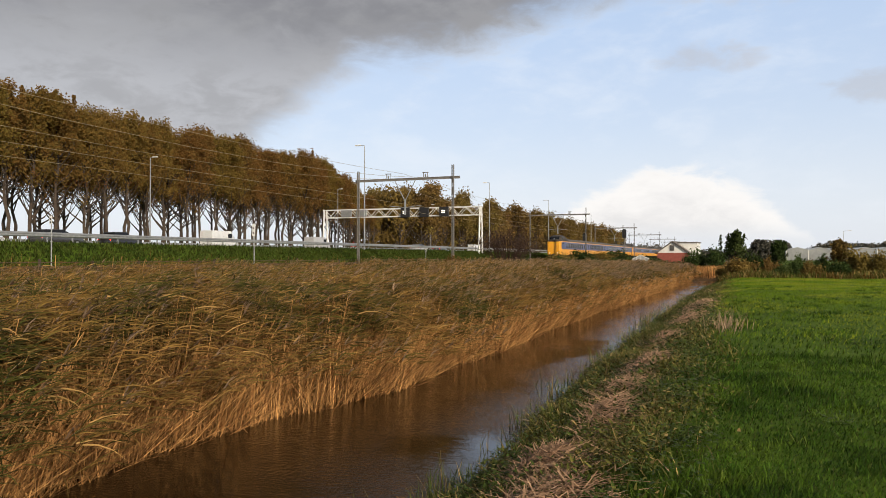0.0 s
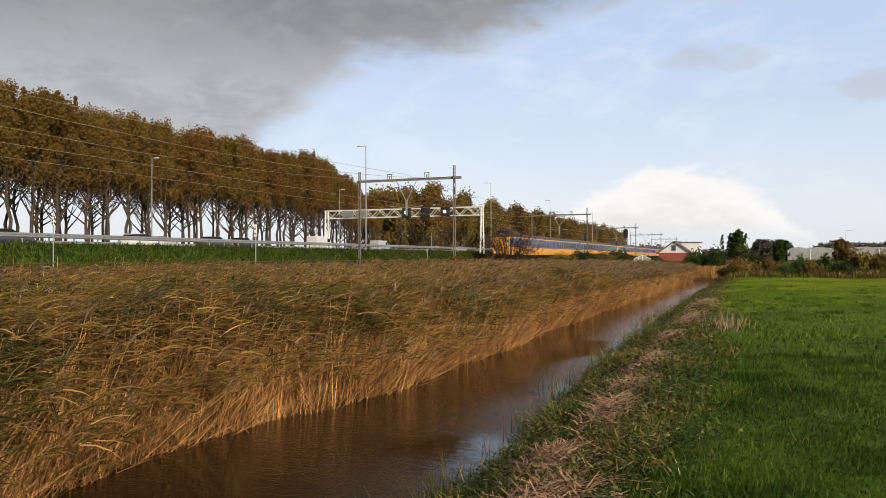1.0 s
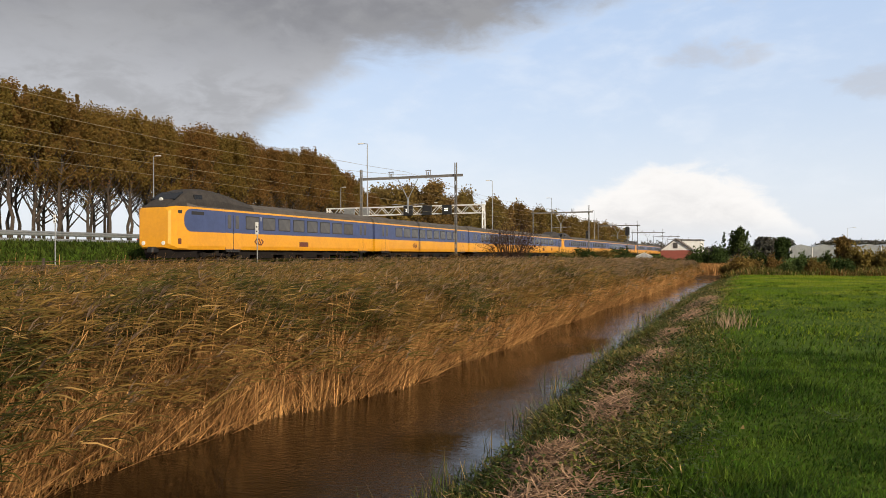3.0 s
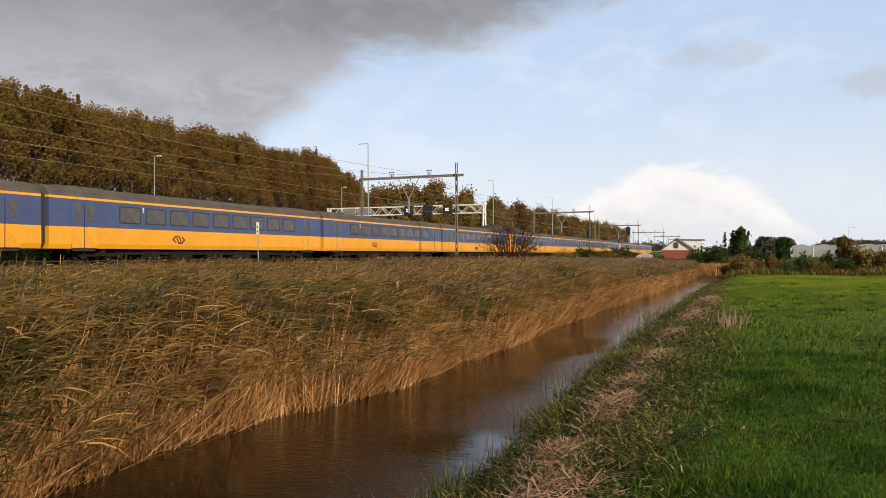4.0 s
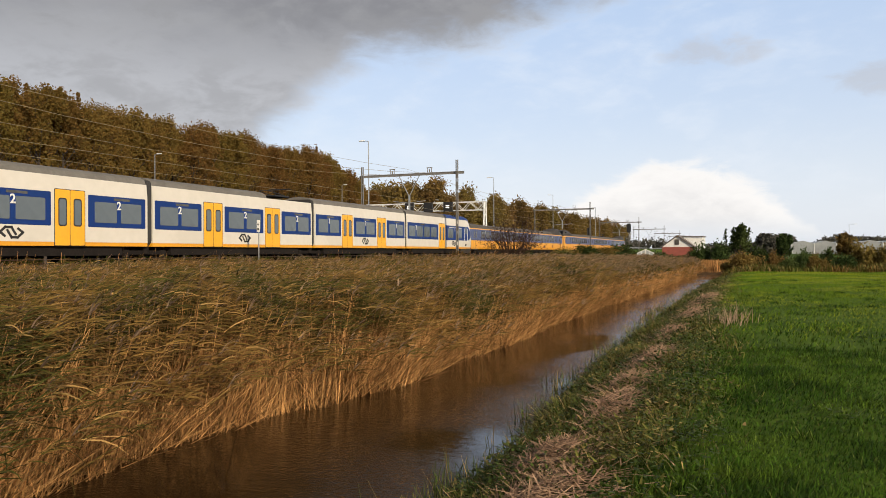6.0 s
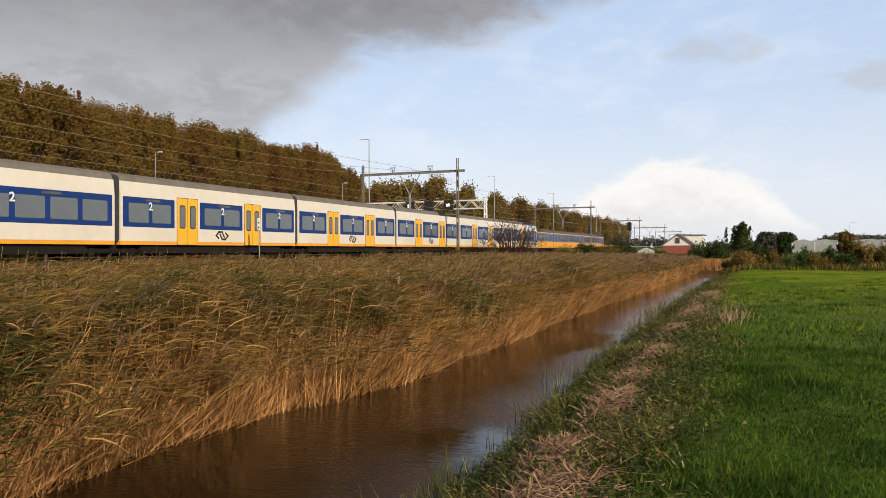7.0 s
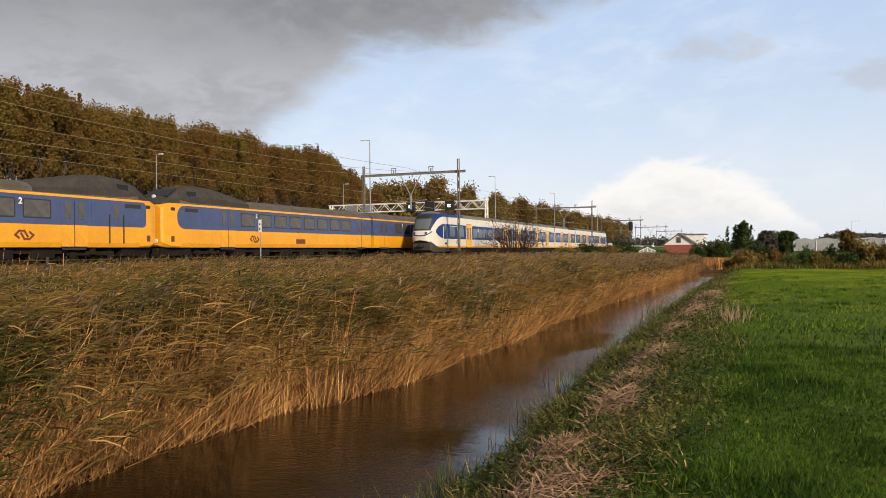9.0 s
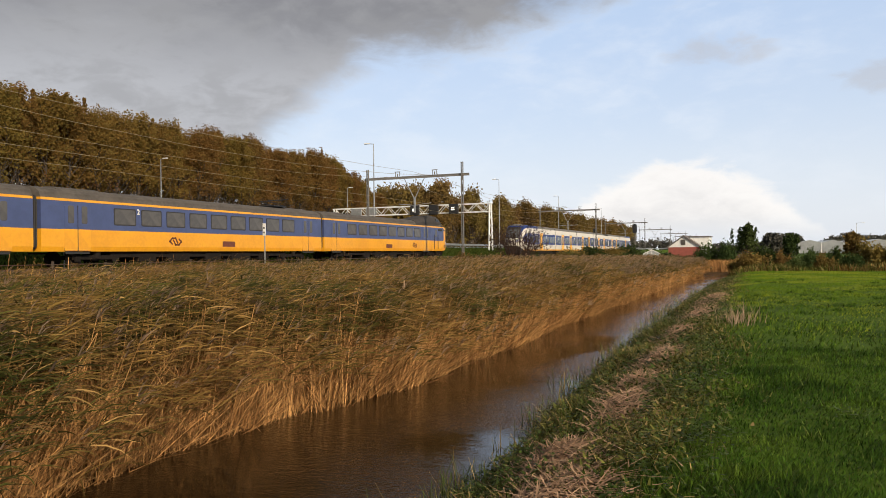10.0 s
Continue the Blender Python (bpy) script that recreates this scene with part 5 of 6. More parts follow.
        loft(bm, [[(1.0, 0.25, 0.95), (-1.0, 0.25, 0.95), (-0.8, 0.2, 0.35), (0.8, 0.2, 0.35)], [(1.2, 2.6, 0.95), (-1.2, 2.6, 0.95), (-1.1, 2.6, 0.40), (1.1, 2.6, 0.40)]])
        part("plough", bm, M["dark_gear"], t, "dirty snow plough")
        bm = bmesh.new()
        box(bm, (0, -0.05, 0.85), (0.5, 0.6, 0.4), 0.08)
        part("coupler", bm, M["black"], t)
    return t


def panto(t, y, z):
    bm = bmesh.new()
    box(bm, (0, y, z + 0.12), (1.5, 1.6, 0.10), 0.02)
    for s in (-1, 1):
        rod(bm, (s * 0.5, y + 0.7, z + 0.2), (s * 0.35, y - 1.1, z + 0.45), 0.03, n=5)
        rod(bm, (s * 0.35, y - 1.1, z + 0.45), (s * 0.45, y + 0.9, z + 0.65), 0.025, n=5)
    rod(bm, (-0.85, y + 0.9, z + 0.68), (0.85, y + 0.9, z + 0.68), 0.03, n=5)
    rod(bm, (-0.85, y + 0.65, z + 0.66), (0.85, y + 0.65, z + 0.66), 0.03, n=5)
    part("pantograph", bm, M["black"], t, "folded pantograph")


SP_HALF = 1.42


def cab_shell(t):
    """The rounded cab front in level slices, split into white shell, blue hood, grey crown and windscreen."""
    zs = np.concatenate([np.arange(0.88, 4.0, 0.03), 4.0 + 0.53 * np.sin(np.linspace(0.02, 1.45, 26))])
    front = np.interp(zs, [0.88, 1.5, 2.1, 2.45, 3.2, 3.8, 4.15, 4.4, 4.53], [0.42, 0.34, 0.30, 0.38, 0.80, 1.18, 1.50, 1.95, 2.5])
    half = np.where(zs < 3.3, SP_HALF, SP_HALF - 0.07 * np.clip((zs - 3.3) / 0.7, 0, 1))
    half = np.where(zs > 4.0, 1.35 * np.sqrt(np.clip(1 - ((zs - 4.0) / 0.54) ** 2, 0.02, 1)), half)
    a = np.linspace(-1, 1, 181)
    u = np.abs(a) ** 1.15
    y = front[:, None] + (3.3 - front)[:, None] * (1 - np.cos(u * math.pi / 2)) ** 1.35
    s = np.clip((y - front[:, None]) / (3.0 - front * 0.4)[:, None], 0, 1)
    x = np.sign(a) * half[:, None] * np.sin(np.clip(s, 0, 1) ** 0.42 * math.pi / 2) ** 0.95
    groups = {"nose": [], "blue_hood": [], "windscreen": [], "crown": [], "glass": [], "sill_end": []}
    for i in range(len(zs) - 1):
        z = (zs[i] + zs[i + 1]) / 2
        for j in range(180):
            yc, xc = y[i:i + 2, j:j + 2].mean(), abs(x[i:i + 2, j:j + 2].mean())
            if z < np.interp(yc, [0.3, 0.7, 1.2, 1.6, 2.0], [1.58, 1.40, 1.08, 0.92, 0.86]):
                continue
            screen = np.interp(z, [2.5, 3.2, 4.1], [0.84, 0.96, 0.98])
            smile = 2.02 + 0.42 * (xc / 1.05) ** 3
            wedge = np.interp(z, [1.74, 1.90, 2.1, 2.4, 2.7, 3.0, 3.24], [2.95, 2.25, 1.75, 1.42, 1.62, 2.05, 2.85])
            if 2.52 < z < 4.08 and xc < screen:
                key = "glass" if 2.68 < z < 3.72 and xc < screen - 0.13 else "windscreen"
            elif 1.95 < z < 2.56 and xc < 0.88 and abs(z - smile) >= 0.06:
                key = "nose"
            elif z < 1.04 and yc > 1.25:
                key = "sill_end"
            elif z > 4.26 and xc < 1.05:
                key = "crown"
            elif z > np.interp(yc, [0.45, 0.62, 0.95, 1.35, 1.9, 2.5, 3.1, 3.3], [2.05, 2.25, 2.68, 3.14, 3.60, 3.88, 3.98, 3.98]) or (abs(z - smile) < 0.075 and yc < 1.0):
                key = "blue_hood"
            else:
                key = "blue_hood" if 1.74 < z < 3.24 and yc > wedge else "nose"
            groups[key].append((i, j))
    made = {}
    for key, mt, lb in (("nose", "white", "white rounded cab nose"), ("blue_hood", "blue2", "blue hood over the cab and pointed side panel"), ("windscreen", "black", "black windscreen surround"), ("crown", "roof2", "grey crown of the cab roof"), ("glass", "pane2", "sloping windscreen glass"), ("sill_end", "yellow", "yellow sill stripe round the cab")):
        v, f = [], []
        for i, j in groups[key]:
            k = len(v)
            v += [(x[p, q], y[p, q], zs[p]) for p, q in ((i, j), (i, j + 1), (i + 1, j + 1), (i + 1, j))]
            f.append((k, k + 1, k + 2, k + 3))
        o = bulk(key, v, f, M[mt], made.get("nose", t))
        bm = bmesh.new()
        bm.from_mesh(o.data)
        bmesh.ops.remove_doubles(bm, verts=bm.verts[:], dist=0.001)
        bmesh.ops.recalc_face_normals(bm, faces=bm.faces[:])
        bm.to_mesh(o.data)
        bm.free()
        o.data.polygons.foreach_set("use_smooth", np.ones(len(o.data.polygons), bool))
        tagged(o, lb)
        made[key] = o
    return made["nose"]


def sprinter(length, cab, doors, klass, pantograph=False):
    """White and blue commuter carriage; a cab, if any, at y = 0."""
    t = thing("train_carriage", "white and blue commuter carriage with yellow doors" + (" and sloping cab" if cab else ""), "train carriage", "commuter train")
    y0, y1 = (3.3 if cab else 0.18), length - 0.18
    B, W1, TOP = 0.86, 1.04, 4.0
    def band(name, loop, mat, label="", a=y0, b=y1, smooth=False):
        bm = bmesh.new()
        prism(bm, loop, a, b)
        return part(name, bm, mat, t, label, smooth)
    band("sill_stripe", side_loop(SP_HALF - 0.01, B, W1, 0.0), M["yellow"], "yellow stripe along the sill")
    band("body_side", [(-SP_HALF, W1), (SP_HALF, W1), (SP_HALF, 3.3), (SP_HALF - 0.07, TOP), (-SP_HALF + 0.07, TOP), (-SP_HALF, 3.3)], M["white"], "white body side")
    top_end = y1 - 5.2 if pantograph else y1
    band("roof", roof_loop(SP_HALF - 0.10, TOP, 0.50), M["roof2"], "grey roof cowling", y0, top_end)
    if pantograph:
        band("low_roof", roof_loop(SP_HALF - 0.2, TOP - 0.05, 0.16), M["dark_gear"], "", top_end, y1)
        panto(t, y1 - 2.6, TOP + 0.2)
    band("skirt", side_loop(1.25, 0.42, B), M["dark_gear"], "grey skirt", y0 + (1.5 if not cab else 0), y1 - 1.5)
    segs, edge = [], (3.0 if cab else 0.28)
    marks = sorted(doors)
    for d in marks:
        segs.append((edge, d - 0.95))
        edge = d + 0.95
    segs.append((edge, length - 0.28))
    for s in (-1, 1):
        for a, b in segs:
            w = b - a
            if w < 0.8:
                continue
            field = plate("window_band", t, s, (a + b) / 2, 2.50, w - 0.1, 1.50, 0.05, 0.006, M["blue2"], SP_HALF, "blue window band")
            n = max(1, int(round((w - 0.5) / 1.75)))
            off = 0.0
            if cab and a < 4:
                n, off = 2, 0.9
            for k in range(n):
                yy = -w / 2 + 0.3 + (off + (w - 0.5 - off) * (k + 0.5) / n)
                plate("pane", field, 1, yy * s, -0.04, min(1.5, (w - 0.5 - off) / n * 0.84), 0.98, 0.06, 0.012, M["pane2"], 0.0)
            if cab and a < 4:
                plate("class_stripe", field, 1, (0.45) * s, 0.56, w * 0.58, 0.05, 0.02, 0.012, M["white_paint"], 0.0)
                plate("cab_door", t, s, 3.5, 2.5, 0.85, 1.46, 0.05, 0.010, M["blue2"], SP_HALF, "driver's door")
                for dy in (-0.46, 0.46):
                    plate("grab_rail", t, s, 3.5 + dy, 2.35, 0.05, 1.4, 0.02, 0.03, M["white_paint"], SP_HALF)
                plate("cab_pane", t, s, 3.5, 2.86, 0.42, 0.75, 0.08, 0.02, M["pane2"], SP_HALF)
            if not (cab and a < 4) and n > 1:
                step = (w - 0.5) / n
                numeral(t, s, a + 0.3 + step * (1 if n < 4 or s > 0 else n - 1), 2.80, 0.55, "2" if cab else klass, SP_HALF)
            if w > 3 and not (cab and a < 4):
                plate("display", field, 1, 0.25 * s, 0.62, 1.0, 0.12, 0.02, 0.012, M["pane"], 0.0)
        for d in marks:
            plate("door_frame", t, s, d, 2.13, 1.66, 2.56, 0.06, 0.010, M["gasket"], SP_HALF)
            for dy in (-0.405, 0.405):
                o = plate("door_leaf", t, s, d + dy, 2.13, 0.78, 2.50, 0.05, 0.018, M["yellow2"], SP_HALF)
                g = plate("pane_frame", o, 1, 0, 0.25, 0.46, 1.28, 0.12, 0.022, M["gasket"], 0.0)
                plate("pane", o, 1, 0, 0.25, 0.36, 1.16, 0.10, 0.026, M["pane2"], 0.0)
        la, lb = max(segs, key=lambda q: q[1] - q[0]) if not cab else segs[0]
        logo(t, s, (la + lb) / 2 + (0.9 if cab else 0), 1.42, 1.05, SP_HALF, M["gasket"])
        if cab:
            numeral(t, s, (la + lb) / 2 + 0.62, 2.86, 0.55, klass, SP_HALF)
    for y in ((5.2,) if cab else ()) + (length,):
        bogie(t, y)
    bm = bmesh.new()
    for k in range(6):
        y = length - 0.18 + k * 0.06
        o = rounded(2.72, 3.35, 0.25)
        loft(bm, [[(x * (0.96 if k % 2 else 0.99), y, z) for x, z in o], [(x * (0.99 if k % 2 else 0.96), y + 0.055, z) for x, z in o]])
    part("bellows", bm, M["gasket"], t, "dark rubber bellows").matrix_basis = pose(0, 0, 2.60)
    if cab:
        n = cab_shell(t)
        bm = bmesh.new()
        loft(bm, [[(x, 3.28, z) for x, z in roof_loop(1.375, 3.98, 0.53)], [(x, 5.4, z) for x, z in roof_loop(1.375, 3.98, 0.53)], [(x, 9.0, z) for x, z in roof_loop(1.315, 4.03, 0.475)]])
        part("blue_roof", bm, M["blue2"], t, "blue front part of the roof")
        for k in range(4):
            for s in (-1, 1):
                bm = bmesh.new()
                box(bm, (s * 1.14, 5.1 + k * 0.55, 4.33), (0.18, 0.36, 0.18), 0.02)
                part("roof_grille", bm, M["black"], t)
        for s in (-1, 1):
            bm = bmesh.new()
            rod(bm, (s * 0.62, 0.36, 2.30), (s * 0.60, 0.56, 2.30), 0.13, n=12)
            part("headlight", bm, M["pane2"], n)
            plate("side_marker", t, s, 3.6, 1.28, 0.5, 0.2, 0.09, 0.014, M["gasket"], SP_HALF)
        bm = bmesh.new()
        def under(y, w, z0, z1):
            return [(w, y, z1), (-w, y, z1), (-w * 0.9, y, z0), (w * 0.9, y, z0)]
        loft(bm, [under(0.75, 0.95, 0.62, 1.48), under(1.2, 1.20, 0.42, 1.18), under(1.8, 1.34, 0.40, 0.92), under(3.2, 1.39, 0.40, 0.90), under(4.8, 1.36, 0.42, 0.87)])
        part("front_apron", bm, M["hump"], t, "dark grey front apron")
        bm = bmesh.new()
        box(bm, (0, 0.60, 1.05), (0.5, 0.7, 0.34), 0.06)
        part("coupler", bm, M["black"], t)
    return t


IC_TRAIN, SP_TRAIN = [], []


def build_trains():
    mid, end = 26.5, 27.05
    heads, mids = {}, {}
    # first letter c: cab at the low end, d: cab at the high end, m: middle carriage
    def ic(kind, klass, panto_on=False):
        key = (kind, klass, panto_on)
        if key in heads:
            return copy_thing(heads[key], Matrix.Identity(4))
        o = intercity(mid if kind == "m" else end, kind != "m", klass, panto_on, kind != "m" or panto_on, kind == "d")
        heads[key] = o
        return o
    y = 0.0
    for cars in (("c1", "m1", "m2", "d2"), ("c1", "m1", "m2", "d2"), ("c2", "m2p", "d1")):
        for c in cars:
            length = mid if c[0] == "m" else end
            o = ic(c[0], c[1], "p" in c)
            IC_TRAIN.append((o, y + length if c[0] == "d" else y, c[0] == "d"))
            y += length
        y += 0.45
    made = {}
    plan = [("e", 19.09), ("m2", 15.59), ("m2", 15.59), ("m2p", 15.59), ("m1", 15.59), ("e", 19.09)]
    y = 0.0
    for i, (c, length) in enumerate(plan):
        if c in made:
            o = copy_thing(made[c], Matrix.Identity(4))
        elif c == "e":
            o = made[c] = sprinter(length, True, (10.5,), "1")
        else:
            o = made[c] = sprinter(length, False, (4.9, 10.7), c[1], "p" in c)
        turned = i == len(plan) - 1
        SP_TRAIN.append((o, y + length if turned else y, turned))
        y += length


build_trains()

# ---- road furniture ----


def crash_barrier():
    b = thing("crash_barrier", "long galvanised steel crash barrier along the motorway", "crash barrier")
    bm = bmesh.new()
    prof = [(0.0, 0.44), (0.06, 0.50), (0.06, 0.56), (0.02, 0.60), (0.06, 0.64), (0.06, 0.70), (0.0, 0.76), (-0.02, 0.76), (-0.02, 0.44)]
    prism(bm, [(-42.35 + x, 2.47 + z) for x, z in prof], -60, 520)
    part("rail", bm, M["galv"], b, "ribbed steel rail")
    for k in range(150):
        bm = bmesh.new()
        box(bm, (0, 0, 0), (0.06, 0.10, 0.95))
        if k == 0:
            p = part("post", bm, M["galv"], b)
            me = p.data
            p.matrix_basis = pose(-42.42, 0, 2.65)
        else:
            bm.free()
            share("post", me, b, pose(-42.42, k * 2.0, 2.65))
    b2 = thing("crash_barrier", "galvanised steel crash barrier on the central reserve", "crash barrier")
    bm = bmesh.new()
    prism(bm, [(-59.5 + x, 2.44 + z) for x, z in prof], -60, 520)
    part("rail", bm, M["galv"], b2)
    for k in range(60):
        share("post", me, b2, pose(-59.57, k * 4.0, 2.7))


crash_barrier()


def street_lamp(x, y, h, arm):
    l = thing("street_lamp", "slender grey street lamp beside the road", "street lamp", "street lamps", pose(x, y, float(ground_z(x, y))))
    bm = bmesh.new()
    rod(bm, (0, 0, -0.3), (0, 0, h), 0.10, 0.05, 8)
    part("pole", bm, M["galv"], l)
    bm = bmesh.new()
    rod(bm, (0, 0, h - 0.02), (arm, 0, h + 0.06), 0.04, n=6)
    part("arm", bm, M["galv"], l)
    bm = bmesh.new()
    box(bm, (arm * 1.25, 0, h + 0.06), (0.75, 0.26, 0.13), 0.03)
    part("lantern", bm, M["white_paint"], l)
    return l


def gantry(y):
    g = thing("motorway_gantry", "white lattice sign gantry spanning the motorway", "sign gantry", at=pose(0, y, 0))
    x0, x1, z0, z1 = -71.0, -40.4, 8.75, 10.15
    for dy in (-0.55, 0.55):
        for z in (z0, z1):
            bm = bmesh.new()
            box(bm, ((x0 + x1) / 2, dy, z), (x1 - x0, 0.14, 0.14))
            part("chord", bm, M["white_paint"], g)
    n = 22
    for dy in (-0.55, 0.55):
        for k in range(n):
            a, b = x0 + (x1 - x0) * k / n, x0 + (x1 - x0) * (k + 1) / n
            bm = bmesh.new()
            rod(bm, (a, dy, z0 if k % 2 else z1), (b, dy, z1 if k % 2 else z0), 0.06, n=5)
            part("diagonal", bm, M["white_paint"], g)
    for x in (x0 + 0.2, x1 - 0.2):
        for dy in (-0.6, 0.6):
            bm = bmesh.new()
            rod(bm, (x + (0.4 if x > -50 else -0.4) * 0, dy * 1.6, 2.0), (x, dy * 0.7, z1), 0.14, n=6)
            part("leg", bm, M["white_paint"], g)
        for k in range(5):
            bm = bmesh.new()
            za, zb = 2.6 + k * 1.45, 2.6 + (k + 1) * 1.45
            rod(bm, (x, -0.8 if k % 2 else 0.8, za), (x, 0.7 if k % 2 else -0.7, zb), 0.05, n=5)
            part("brace", bm, M["white_paint"], g)
    for x, lit in ((-54.2, True), (-50.6, False), (-46.9, True)):
        bm = bmesh.new()
        box(bm, (x, -0.95, 9.35), (1.7, 0.35, 1.7), 0.05)
        o = part("matrix_sign", bm, M["black"], g, "black lane signal box")
        if lit:
            for dz in (-0.15, 0.15):
                bm = bmesh.new()
                box(bm, (x - 0.1, -1.135, 9.4 + dz), (0.6, 0.02, 0.18))
                part("lit_figure", bm, M["led"], o)
    for x in (-66.0, -63.0):
        bm = bmesh.new()
        box(bm, (x, -0.7, 9.45), (2.2, 0.12, 1.2), 0.03)
        part("sign_back", bm, M["galv"], g)


gantry(119.5)
for lx, ly, lh, la in ((-41.3, 78.7, 12.5, -0.7), (-41.3, 126.5, 12.5, -0.7), (-41.3, 171, 12.5, -0.7), (-41.3, 225, 12.5, -0.7), (-72.2, 77, 12.6, 0.6), (-72.2, 126.5, 12.6, 0.6), (-72.2, 173, 12.6, 0.6)):
    street_lamp(lx, ly, lh, la)


def warning_sign(x, y):
    s = thing("warning_sign", "triangular red-edged road warning sign with a panel below", "road sign", at=pose(x, y, 2.4))
    bm = bmesh.new()
    rod(bm, (0, 0, -0.2), (0, 0, 2.2), 0.04)
    part("post", bm, M["galv"], s)
    bm = bmesh.new()
    loft(bm, [[(-0.6, -0.05, 1.2), (0.6, -0.05, 1.2), (0, -0.05, 2.24)], [(-0.6, -0.02, 1.2), (0.6, -0.02, 1.2), (0, -0.02, 2.24)]])
    part("red_triangle", bm, M["red"], s)
    bm = bmesh.new()
    loft(bm, [[(-0.36, -0.065, 1.33), (0.36, -0.065, 1.33), (0, -0.065, 1.96)], [(-0.36, -0.05, 1.33), (0.36, -0.05, 1.33), (0, -0.05, 1.96)]])
    part("white_field", bm, M["white_paint"], s)
    bm = bmesh.new()
    box(bm, (0, -0.05, 0.9), (0.9, 0.03, 0.4), 0.02)
    part("panel", bm, M["white_paint"], s)


warning_sign(-71.5, 131.5)


def marker_post(x, y, h, panel):
    p = thing("marker_post", "thin grey trackside post with a white plate", "marker post", "trackside posts", pose(x, y, float(ground_z(x, y))))
    bm = bmesh.new()
    rod(bm, (0, 0, -0.2), (0, 0, h), 0.035, n=8)
    part("post", bm, M["galv"], p)
    bm = bmesh.new()
    box(bm, (0.0, -0.05, h - panel / 2 + 0.05), (0.20, 0.03, panel), 0.005)
    q = part("plate", bm, M["white_paint"], p)
    for k in range(2):
        bm = bmesh.new()
        box(bm, (0.0, -0.07, h - panel * (0.3 + 0.38 * k)), (0.09, 0.012, 0.10))
        part("mark", bm, M["gasket"], q, "dark mark")


marker_post(-26.5, 36.6, 3.05, 0.72)
marker_post(-36.9, 31.6, 3.3, 0.5)
marker_post(-36.9, 87.0, 1.9, 0.35)


def fence():
    f = thing("wire_fence", "low wire fence with dark wooden posts beside the railway", "fence")
    me = None
    for k in range(34):
        y = 8 + k * 2.6
        if me is None:
            bm = bmesh.new()
            rod(bm, (0, 0, -0.6), (0, 0, 0.85), 0.06, 0.055, 7)
            o = part("post", bm, M["bark"], f)
            me = o.data
            o.matrix_basis = pose(-25.2, y, 0.62)
        else:
            share("post", me, f, pose(-25.2 + 0.05 * math.sin(k * 3.1), y, 0.62 + 0.05 * math.sin(k * 1.7), 2 * math.sin(k), 2 * math.cos(2.3 * k)))
    for z in (0.80, 1.10, 1.38):
        bm = bmesh.new()
        rod(bm, (-25.2, 6, z), (-25.2, 96, z), 0.016, n=4)
        part("wire", bm, M["rail"], f)


fence()


def signal(x, y, h):
    s = thing("railway_signal", "black railway signal head on a tall post", "railway signal", "railway signals", pose(x, y, 0.4))
    bm = bmesh.new()
    rod(bm, (0, 0, -0.2), (0, 0, h), 0.10, n=8)
    part("post", bm, M["grey_paint"], s)
    bm = bmesh.new()
    box(bm, (0, -0.25, h + 0.2), (1.0, 0.12, 2.2), 0.25)
    head = part("head", bm, M["black"], s)
    for k in range(3):
        bm = bmesh.new()
        rod(bm, (0, -0.5, h + 0.75 - 0.55 * k), (0, -0.3, h + 0.75 - 0.55 * k), 0.16, n=10)
        part("hood", bm, M["black"], head)
    bm = bmesh.new()
    rod(bm, (0, -0.33, h + 0.2), (0, -0.32, h + 0.2), 0.11, n=10)
    part("lens", bm, glow("signal_green", (0.05, 0.5, 0.3), 0.6), head)


signal(-25.6, 183, 6.6)
signal(-38.2, 199, 6.3)


def house():
    h = thing("brick_house", "small red brick house with a white gable and low lean-to", "house", at=pose(-12.0, 152, 0.2, 0, 0, -4))
    w, d, e, r = 2.9, 5.0, 2.2, 4.3
    bm = bmesh.new()
    prism(bm, [(-w, 0), (w, 0), (w, e), (-w, e)], 0, 2 * d)
    part("wall", bm, M["brick"], h, "red brick lower wall")
    bm = bmesh.new()
    prism(bm, [(-w - 0.02, e), (w + 0.02, e), (0, r)], -0.02, 2 * d)
    part("gable", bm, M["white_paint"], h, "white boarded gable")
    for s in (-1, 1):
        bm = bmesh.new()
        prism(bm, [(s * (w + 0.45), e - 0.22), (s * (w + 0.5), e - 0.06), (0, r + 0.24), (0, r + 0.04)], -0.35, 2 * d + 0.3)
        part("roof", bm, M["roof_tile"], h)
    bm = bmesh.new()
    box(bm, (-0.1, -0.06, e + 0.95), (0.85, 0.12, 1.1))
    win = part("window", bm, M["roof_tile"], h)
    bm = bmesh.new()
    box(bm, (-0.1, -0.13, e + 0.95), (0.65, 0.03, 0.9))
    part("pane", bm, M["pane"], win)
    bm = bmesh.new()
    box(bm, (w - 0.4, 5.2, 2.1), (3.6, 5, 4.1))
    part("rear_wing", bm, M["white_paint"], h, "white rear wing")
    bm = bmesh.new()
    box(bm, (w - 0.4, 5.2, 4.25), (3.9, 5.3, 0.2))
    part("flat_roof", bm, M["roof_tile"], h)


house()


